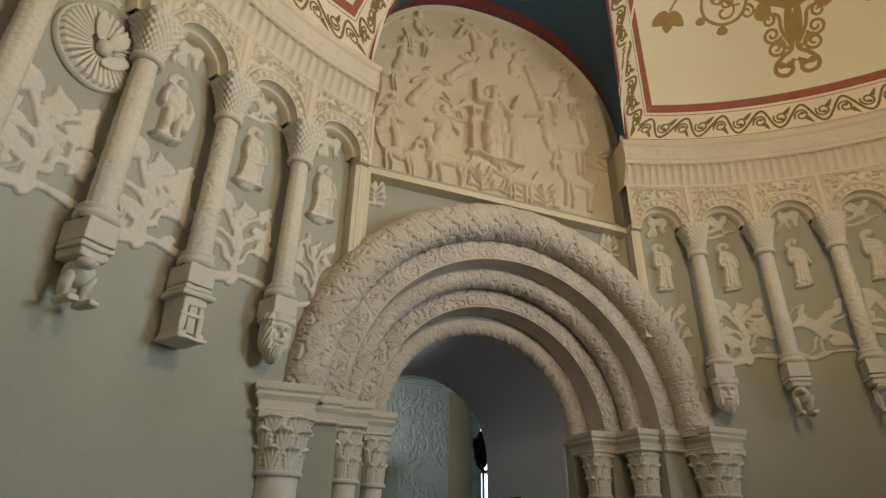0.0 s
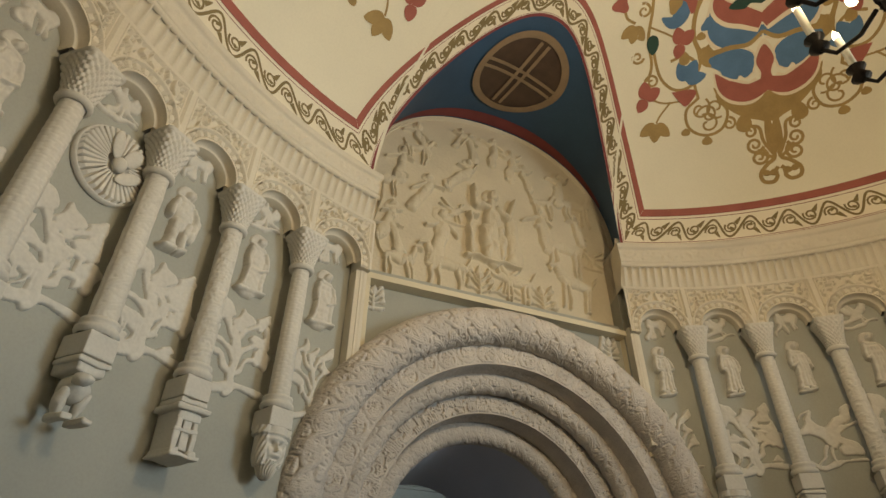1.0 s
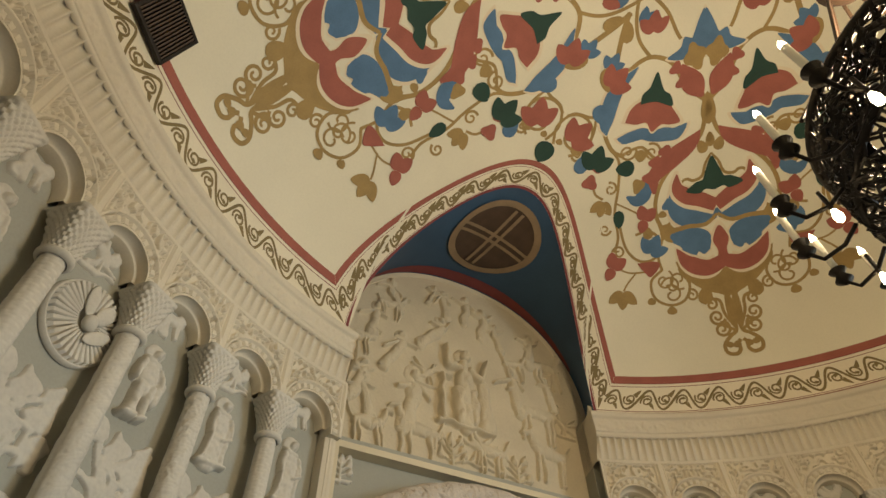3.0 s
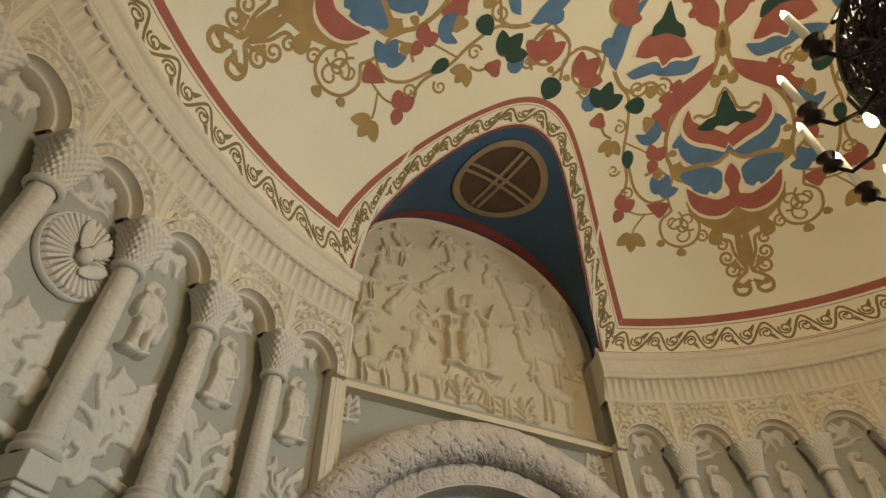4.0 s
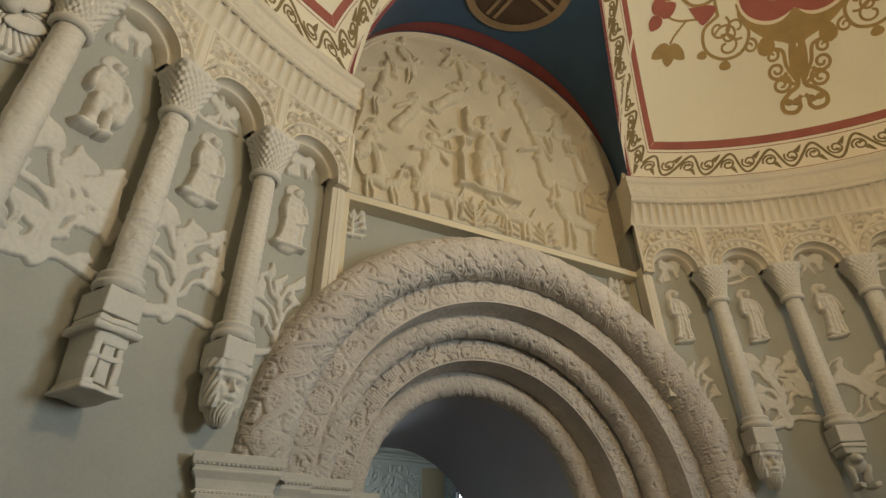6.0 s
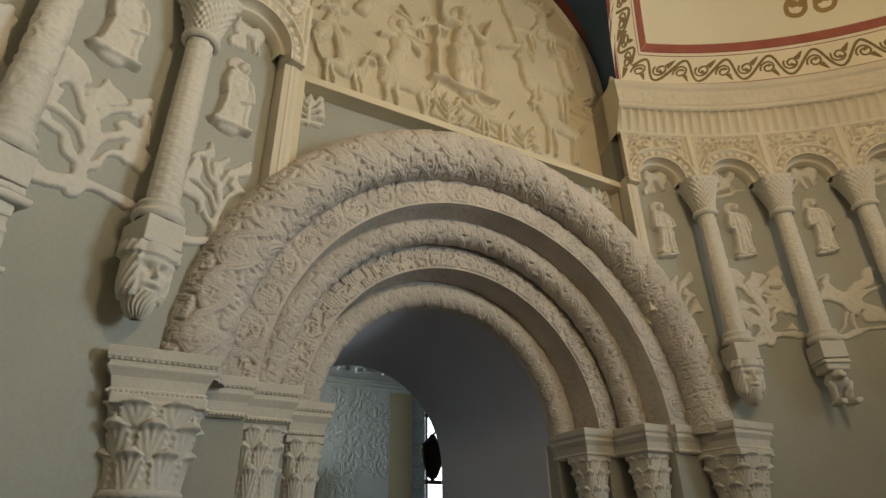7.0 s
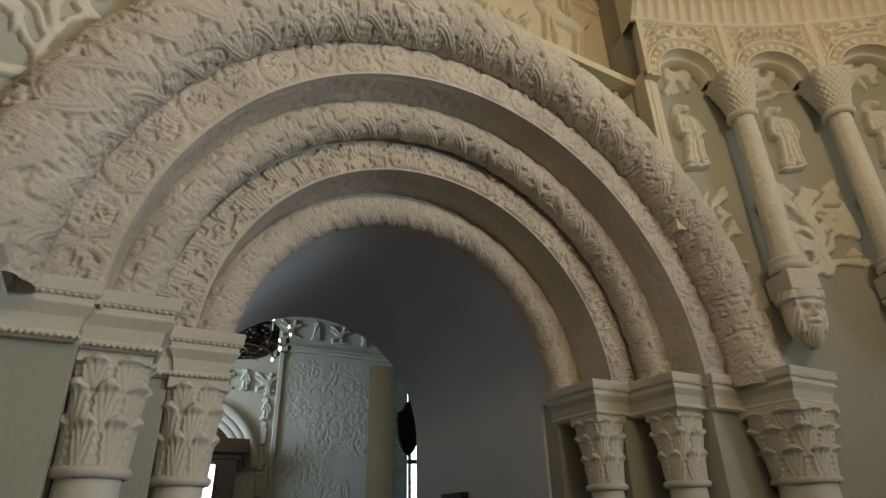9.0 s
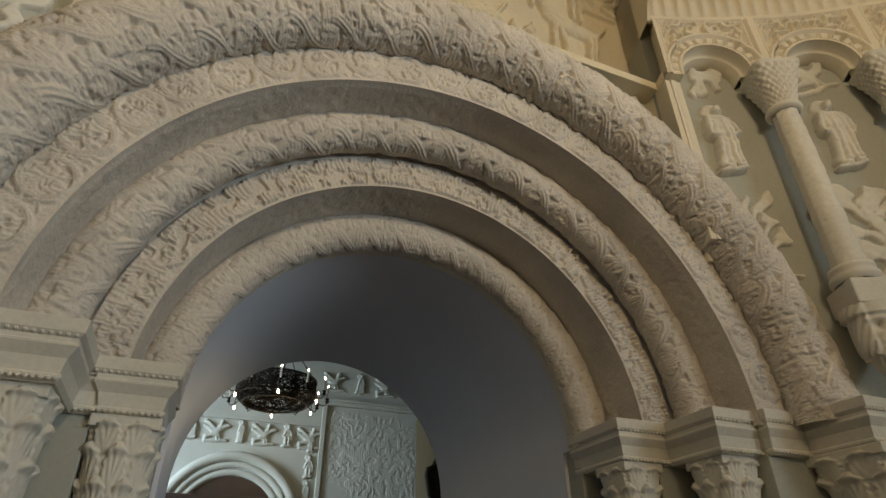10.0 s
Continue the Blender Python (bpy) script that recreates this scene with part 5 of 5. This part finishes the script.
# red line where the blue vault meets the relief
line_w = np.array([0.88, 0.92, 0.96, 0.985])[None, :, None]
edge_in, edge_out = VAULT[:, :1], VAULT[:, -1:]
rows = edge_in * (1 - line_w) + edge_out * line_w - 0.08 * np.sin(np.pi * line_w) * np.array([0, 0, 1.0]) - np.array([0, 0.006, 0.010])
tagged(grid("trim_line", rows, MAROON), "dark red painted line round the relief", "line", kind="structure")


# ---- round grille in the blue vault ----
def vault_z(x, y):
    Q = VAULT.reshape(-1, 3)
    d = (Q[:, 0] - x) ** 2 + (Q[:, 1] - y) ** 2
    k = np.argsort(d)[:4]
    w = 1 / (d[k] + 1e-4)
    return float((Q[k, 2] * w).sum() / w.sum())


oc = tagged(new("ceiling_grille"), "round brown ventilation grille with a double cross", "grille")
GX, GY, GR = -0.06, -0.47, 0.74


def disc(name, r0, r1, mat, drop):
    R5, A5 = np.meshgrid(np.linspace(r0, r1, 8), np.linspace(0, 2 * np.pi, 49), indexing="ij")
    Pd = np.zeros(R5.shape + (3,))
    for i in range(R5.shape[0]):
        for j in range(R5.shape[1]):
            x, y = GX + R5[i, j] * math.cos(A5[i, j]), GY + 1.05 * R5[i, j] * math.sin(A5[i, j])
            Pd[i, j] = x, y, vault_z(x, y) - drop
    grid(name, Pd, mat, oc)


disc("plate", 0.0, GR - 0.1, BRONZE, 0.012)
disc("rim", GR - 0.11, GR, GRILLE_RIM, 0.03)
for ax in (0, 1):
    for o in (-0.066, 0.066):
        pts = []
        for t in np.linspace(-GR + 0.11, GR - 0.11, 16):
            for w in (-0.028, 0.028):
                u, v = (t, o + w) if ax == 0 else (o + w, t)
                x, y = GX + u * 0.98 - v * 0.17, GY + v * 0.98 + u * 0.17
                pts.append((x, y, vault_z(x, y) - 0.028 - 0.003 * ax))
        grid("bar", np.array(pts).reshape(16, 2, 3), GRILLE_RIM, oc)

# ---- slatted vent at the foot of the dome ----
vent = tagged(new("wall_vent"), "dark slatted metal vent in a black frame", "vent")
vp = dome_at(-56.6, 13.2, 0.05)
vent.matrix_world = Matrix.Translation(vp) @ Matrix.Rotation(radians(56.6), 4, "Z") @ Matrix.Rotation(radians(22), 4, "X")
bm = bmesh.new()
box(bm, -0.27, 0.27, 0.0, 0.06, -0.26, 0.26)
part("backing", bm, IRON, vent)
for x0, x1, z0, z1 in ((-0.29, 0.29, 0.24, 0.28), (-0.29, 0.29, -0.28, -0.24), (-0.29, -0.25, -0.24, 0.24), (0.25, 0.29, -0.24, 0.24)):
    bm = bmesh.new()
    box(bm, x0, x1, -0.045, 0.02, z0, z1, 0.006)
    part("frame", bm, IRON, vent)
for k in range(15):
    bm = bmesh.new()
    x = -0.235 + k * 0.0336
    box(bm, x - 0.007, x + 0.007, -0.04, 0.0, -0.24, 0.24)
    part("slat", bm, BRONZE, vent)


# ---- chandelier ----
def tube(name, pts, r, mat, parent, label="", n=6, close=False):
    """A round bar along points."""
    p = [Vector(q) for q in pts]
    rows = []
    for k, q in enumerate(p):
        a, b = (p[k - 1], p[(k + 1) % len(p)]) if close else (p[max(k - 1, 0)], p[min(k + 1, len(p) - 1)])
        d = (b - a).normalized()
        u = d.orthogonal().normalized() if abs(d.z) > 0.95 else d.cross(Vector((0, 0, 1))).normalized()
        v = d.cross(u)
        rows.append([q + r * (math.cos(t) * u + math.sin(t) * v) for t in np.linspace(0, 2 * math.pi, n + 1)])
    if close:
        rows.append(rows[0])
    return grid(name, np.array(rows), mat, parent, label)


def chandelier(x, y, z, rad, arms, top, label):
    ch = tagged(new("chandelier"), label, "chandelier")
    ch.location = (x, y, z)
    ring = lambda r, h: [(r * math.cos(a), r * math.sin(a), h) for a in np.linspace(0, 2 * math.pi, 64, endpoint=False)]
    k = rad / 1.4
    for r, h in ((1.02 * k, -0.36 * k), (1.05 * k, 0.12 * k), (0.85 * k, -0.52 * k)):
        tube("hoop", ring(r, h), 0.028 * k, IRON, ch, "", 8, True)
    rs = np.random.RandomState(5)
    # openwork of bent iron stems
    V0, F0 = [], []
    for j in range(900):
        a, h = rs.rand() * 6.283, -0.5 + 0.62 * rs.rand()
        da, dh = (rs.rand() - 0.5) * 0.5, (rs.rand() - 0.5) * 0.5
        pts = []
        for t in np.linspace(0, 1, 8):
            aa, hh = a + da * t + 0.10 * math.sin(6.3 * t + j), np.clip(h + dh * t + 0.07 * math.cos(6.3 * t + 2 * j), -0.52, 0.12)
            rr = (1.03 if hh > -0.36 else 1.03 - (-0.36 - hh) * 1.1) + 0.03 * math.sin(9 * t + j)
            pts.append(Vector((rr * k * math.cos(aa), rr * k * math.sin(aa), hh * k)))
        for q0, q1 in zip(pts, pts[1:]):
            i = len(V0)
            d = (q1 - q0).normalized()
            u = d.cross(Vector((math.cos(a), math.sin(a), 0))).normalized() * 0.011 * k
            w = Vector((math.cos(a), math.sin(a), 0)) * 0.011 * k
            V0 += [q0 + u, q0 + w, q0 - u, q0 - w, q1 + u, q1 + w, q1 - u, q1 - w]
            F0 += [(i + e, i + (e + 1) % 4, i + 4 + (e + 1) % 4, i + 4 + e) for e in range(4)]
    mesh_object("openwork", V0, F0, IRON, ch, "tangle of dark iron stems", False)
    for j in range(arms):
        a = 2 * math.pi * (j + 0.85) / arms
        e = Vector((math.cos(a), math.sin(a), 0))
        arm = tube("arm", [e * (1.08 * k) + Vector((0, 0, -0.34 * k)), e * (1.2 * k) + Vector((0, 0, -0.44 * k)), e * (1.34 * k) + Vector((0, 0, -0.46 * k)), e * (1.4 * k) + Vector((0, 0, -0.36 * k))], 0.014 * k, IRON, ch)
        mm = Matrix.Translation(e * (1.4 * k))
        lathe("cup", [(0.012 * k, -0.39 * k), (0.06 * k, -0.35 * k), (0.03 * k, -0.3 * k), (0.06 * k, -0.26 * k), (0.03 * k, -0.24 * k)], IRON, arm, "", 12, mm)
        lathe("candle", [(0.024 * k, -0.27 * k), (0.024 * k, 0.05 * k), (0.01 * k, 0.055 * k)], CANDLE, arm, "pale candle tube", 12, mm)
        lathe("bulb", [(0.008 * k, 0.05 * k), (0.022 * k, 0.075 * k), (0.019 * k, 0.10 * k), (0.001, 0.145 * k)], BULB, arm, "lit bulb", 10, mm)
        if j % 2 == 0:
            m2 = Matrix.Translation(e * (1.2 * k) + Vector((0, 0, -0.52 * k)))
            lathe("lower_bulb", [(0.001, -0.07 * k), (0.024 * k, -0.045 * k), (0.027 * k, -0.01 * k), (0.015 * k, 0.04 * k)], BULB, arm, "lit bulb", 10, m2)
            tube("stem", [e * (1.2 * k) + Vector((0, 0, -0.48 * k)), e * (1.2 * k) + Vector((0, 0, -0.3 * k))], 0.014 * k, IRON, arm)
    for j in range(8):
        a = math.pi * j / 4
        e = Vector((math.cos(a), math.sin(a), 0))
        tube("chain", [e * (1.1 * k) + Vector((0, 0, 0.12 * k)), e * (0.5 * k) + Vector((0, 0, 0.9 * k)), e * (0.12 * k) + Vector((0, 0, 1.9 * k))], 0.016 * k, BRONZE, ch)
    lathe("hub", [(0.02, 1.6 * k), (0.14 * k, 1.75 * k), (0.2 * k, 1.9 * k), (0.1 * k, 2.1 * k), (0.03 * k, 2.3 * k)], BRONZE, ch, "", 20)
    tube("rod", [(0, 0, 2.2 * k), (0, 0, top - z)], 0.022, BRONZE, ch)
    return ch


chandelier(CX, CY, 4.92, 1.4, 20, 9.9, "large dark iron ring chandelier with lit candle bulbs")

# ---- room behind the passage ----
FY = 11.0
bm = bmesh.new()
box(bm, -5.5, 4.28, FY, FY + 0.3, 0, 7.4)
tagged(part("wall_far", bm, FARWALL), "pale grey-green wall covered with low plaster relief", "wall", kind="structure")
bm = bmesh.new()
box(bm, 4.64, 8.0, FY + 0.9, FY + 1.1, 0, 1.2), box(bm, 6.4, 8.0, FY, FY + 1.1, 0, 7.4), box(bm, 4.64, 6.4, FY + 0.5, FY + 1.1, 6.0, 7.4)
box(bm, 7.0, 7.3, PE, FY + 0.5, 0, 7.4)
box(bm, -5.8, -5.5, PE, FY + 0.3, 0, 7.4)
tagged(part("wall_far_side", bm, FARWARM), "olive painted side walls", "wall", kind="structure")
V, F = arched_wall(1.31, PE, PE + 0.3, 6.0, 4.9)
for s in (-1, 1):
    i = len(V)
    x0, x1 = PX + s * 1.31, PX + s * 6.0
    V += [(x0, PE, 0), (x1, PE, 0), (x1, PE, SPRING), (x0, PE, SPRING), (x0, PE + 0.3, 0), (x1, PE + 0.3, 0), (x1, PE + 0.3, SPRING), (x0, PE + 0.3, SPRING)]
    F += [(i, i + 1, i + 2, i + 3), (i + 4, i + 7, i + 6, i + 5), (i, i + 3, i + 7, i + 4)]
tagged(mesh_object("wall_passage_end", V, F, FARWALL, smooth=False), "wall at the far end of the passage", "wall", kind="structure")
bm = bmesh.new()
box(bm, -5.8, 8.0, PE, FY + 1.1, 7.4, 7.6)
tagged(part("ceiling_far", bm, FARWALL), "plain pale ceiling of the next room", "ceiling", kind="structure")
X, Z = np.meshgrid(np.linspace(1.55, 3.65, 230), np.linspace(0.4, 5.30, 420), indexing="ij")
H = 0.009 * creatures(X, Z, 0.17, 3.0) * swell(vnoise(X * 1.7 + 9, Z * 1.7), 0.25, 0.45)
low_relief = grid("scroll_panel", np.stack([X, FY - 0.012 - H, Z], -1), FARWALL)
tagged(low_relief, "pale blue-green wall panel with scrolling plaster relief", "relief")
pilA = np.linspace(0, 1, 20)
cur = np.stack([np.stack([3.65 + 0.63 * pilA, FY - 0.02 - 0.10 * np.sin(pilA * np.pi / 2), z + 0 * pilA], -1) for z in (0, 5.3)], 1)
tagged(grid("wall_niche", cur, FARWARM), "rounded olive corner of the wall", "wall", kind="structure")
bm = bmesh.new()
box(bm, -5.5, 4.2, FY - 0.09, FY, 5.42, 5.50, 0.01), box(bm, -5.5, 4.2, FY - 0.14, FY, 5.50, 5.56, 0.01)
tagged(part("trim_far_cornice", bm, FARWALL), "pale cornice moulding", "cornice", kind="structure")
bm = bmesh.new()
box(bm, 1.40, 1.50, FY - 0.06, FY, 0, 5.42, 0.01), box(bm, -3.0, 1.40, FY - 0.05, FY, 4.92, 4.99, 0.01)
tagged(part("trim_far_strip", bm, FARWALL), "pale moulded strip framing the far doorway", "moulding", kind="structure")
# doorway with stepped arches
door = tagged(new("far_portal"), "stepped pale round-arched doorway in the far wall", "portal")
for r0, r1, y in ((1.22, 1.42, FY - 0.10), (1.08, 1.24, FY - 0.06), (0.94, 1.10, FY - 0.03)):
    A, R = np.meshgrid(np.linspace(0, np.pi, 40), np.array([r0, r0, (r0 + r1) / 2, r1, r1]), indexing="ij")
    yy = np.array([FY, y, y - 0.05, y, FY])[None, :] + 0 * A
    grid("archivolt", np.stack([-0.25 - R * np.cos(A), yy, 2.85 + R * np.sin(A)], -1), FARWALL, door)
# flat dark sheet paints the shade inside the doorway arch
A, R = np.meshgrid(np.linspace(0, np.pi, 40), np.linspace(0, 0.96, 4), indexing="ij")
grid("shadowed_opening", np.stack([-0.25 - R * np.cos(A), FY - 0.02 + 0 * A, 2.85 + R * np.sin(A)], -1), DARKWOOD_SHADE, door)
bm = bmesh.new()
box(bm, -1.5, 0.86, FY - 0.5, FY - 0.15, 3.08, 3.36, 0.02), box(bm, -1.4, 0.76, FY - 0.42, FY - 0.15, 2.95, 3.08, 0.02)
tagged(part("lintel_shelf", bm, DARKWOOD_SHADE), "dark wooden cornice over a display case", "cornice")
bm = bmesh.new()
box(bm, -1.3, 0.66, FY - 0.4, FY - 0.16, 0, 2.95)
tagged(part("display_case", bm, DARKWOOD_SHADE), "dark wooden display case", "case")
# emissive sheet stands in for the small lit item in the case
bm = bmesh.new()
box(bm, -0.55, 0.25, FY - 0.42, FY - 0.405, 2.2, 2.85)
tagged(part("case_glow", bm, GLASS_GLOW), "glowing sheet for the lit item in the case", "window")
for k in range(9):
    st = saint(0.46, ("standing", "slab", "seated")[k % 3], k) if k % 2 else [(*q[:4], 1.7 * q[4], 1.7 * q[5], q[6]) for q in bird(0, 0.0, 0.4, 1, k)]
    for x, z in ((1.62 + 0.62 * k, 5.78), (-1.7 + 0.48 * k, 4.46)):
        if (z > 5 and x < 4) or (z < 5 and x < 1.3):
            ob = wall_relief("plaque_relief", 0, 0, 0.5, 0.5, st, "small pale plaster figure on the far wall", "relief", 0.04, 0.014, "far reliefs")
            ob.data.materials[0] = FARWALL
            ob.matrix_world = pose(x, FY, z)
for k in range(5):
    ob = wall_relief("plaque_relief", 0, 0, 0.5, 0.5, saint(0.46, ("standing", "seated")[k % 2], k + 20), "small pale plaster figure on the far wall", "relief", 0.04, 0.014, "far reliefs")
    ob.data.materials[0] = FARWALL
    ob.matrix_world = pose(1.22, FY, 2.3 + 0.52 * k)
# window reveal painted with scrolls, and the window
bm = bmesh.new()
box(bm, 4.283, 4.31, FY - 0.02, FY + 0.6, 0, 6.0), box(bm, 4.31, 4.66, FY + 0.02, FY + 0.06, 0, 6.0), box(bm, 4.66, 4.70, FY - 0.01, FY + 0.6, 0, 6.0)
reveal = tagged(part("window_reveal", bm, material("reveal_blue", (0.45, 0.62, 0.76), 0.6, 0.1, 4, 0.1, 50)), "pale blue painted window reveal with white scrolls", "reveal", kind="structure")
V0, F0 = [], []
for k in range(19):
    z0 = 0.5 + 0.28 * k
    t = np.linspace(0, 1, 30)
    a = t * 3.4 * np.pi * (1 if k % 2 else -1)
    r = 0.135 * (1 - 0.8 * t)
    for j in range(29):
        i = len(V0)
        for q in (j, j + 1):
            for w in (-0.014, 0.014):
                V0.append((4.485 + (r[q] + w) * math.cos(a[q]), FY + 0.012, z0 + (r[q] + w) * math.sin(a[q])))
        F0.append((i, i + 1, i + 3, i + 2))
mesh_object("painted_scroll", V0, F0, material("scroll_white", (0.84, 0.88, 0.9), 0.6, 0.05), reveal, "white painted scrolls", False)
win = tagged(new("window_1"), "tall window with dark glazing bars and bright daylight", "window", kind="structure")
bm = bmesh.new()
box(bm, 4.66, 6.4, FY + 0.75, FY + 0.78, 1.2, 6.0)
part("pane", bm, GLASS_GLOW, win)
for x in (4.70, 5.12, 5.7, 6.3):
    bm = bmesh.new()
    box(bm, x - 0.03, x + 0.03, FY + 0.68, FY + 0.75, 1.2, 6.0)
    part("glazing_bar", bm, DARKWOOD_SHADE, win)
for z in (1.25, 2.2, 3.15, 4.2, 4.95, 5.9):
    bm = bmesh.new()
    box(bm, 4.66, 6.4, FY + 0.67, FY + 0.74, z - 0.05, z + 0.05)
    part("glazing_bar", bm, DARKWOOD_SHADE, win)
chandelier(0.10, 8.9, 5.08, 0.95, 12, 7.4, "small dark ring chandelier with lit candle bulbs")
# lantern on a bracket and a sign in the passage
lant = tagged(new("wall_lantern"), "dark metal lantern on a bracket beside the opening", "lantern")
lant.location = (1.77, 5.0, 2.82)
lathe("shade", [(0.015, 0.36), (0.05, 0.33), (0.10, 0.24), (0.19, 0.20), (0.20, 0.12), (0.15, -0.12), (0.08, -0.28), (0.02, -0.34)], IRON, lant, "", 20)
tube("bracket", [(0, 0, 0.34), (0.04, -0.2, 0.42), (0.05, -0.8, 0.40), (0.05, -1.105, 0.34)], 0.018, IRON, lant)
bm = bmesh.new()
box(bm, 1.22, 1.30, 2.75, 3.15, 1.76, 1.90, 0.008)
tagged(part("sign_box", bm, IRON), "small dark sign box on the passage wall", "sign")
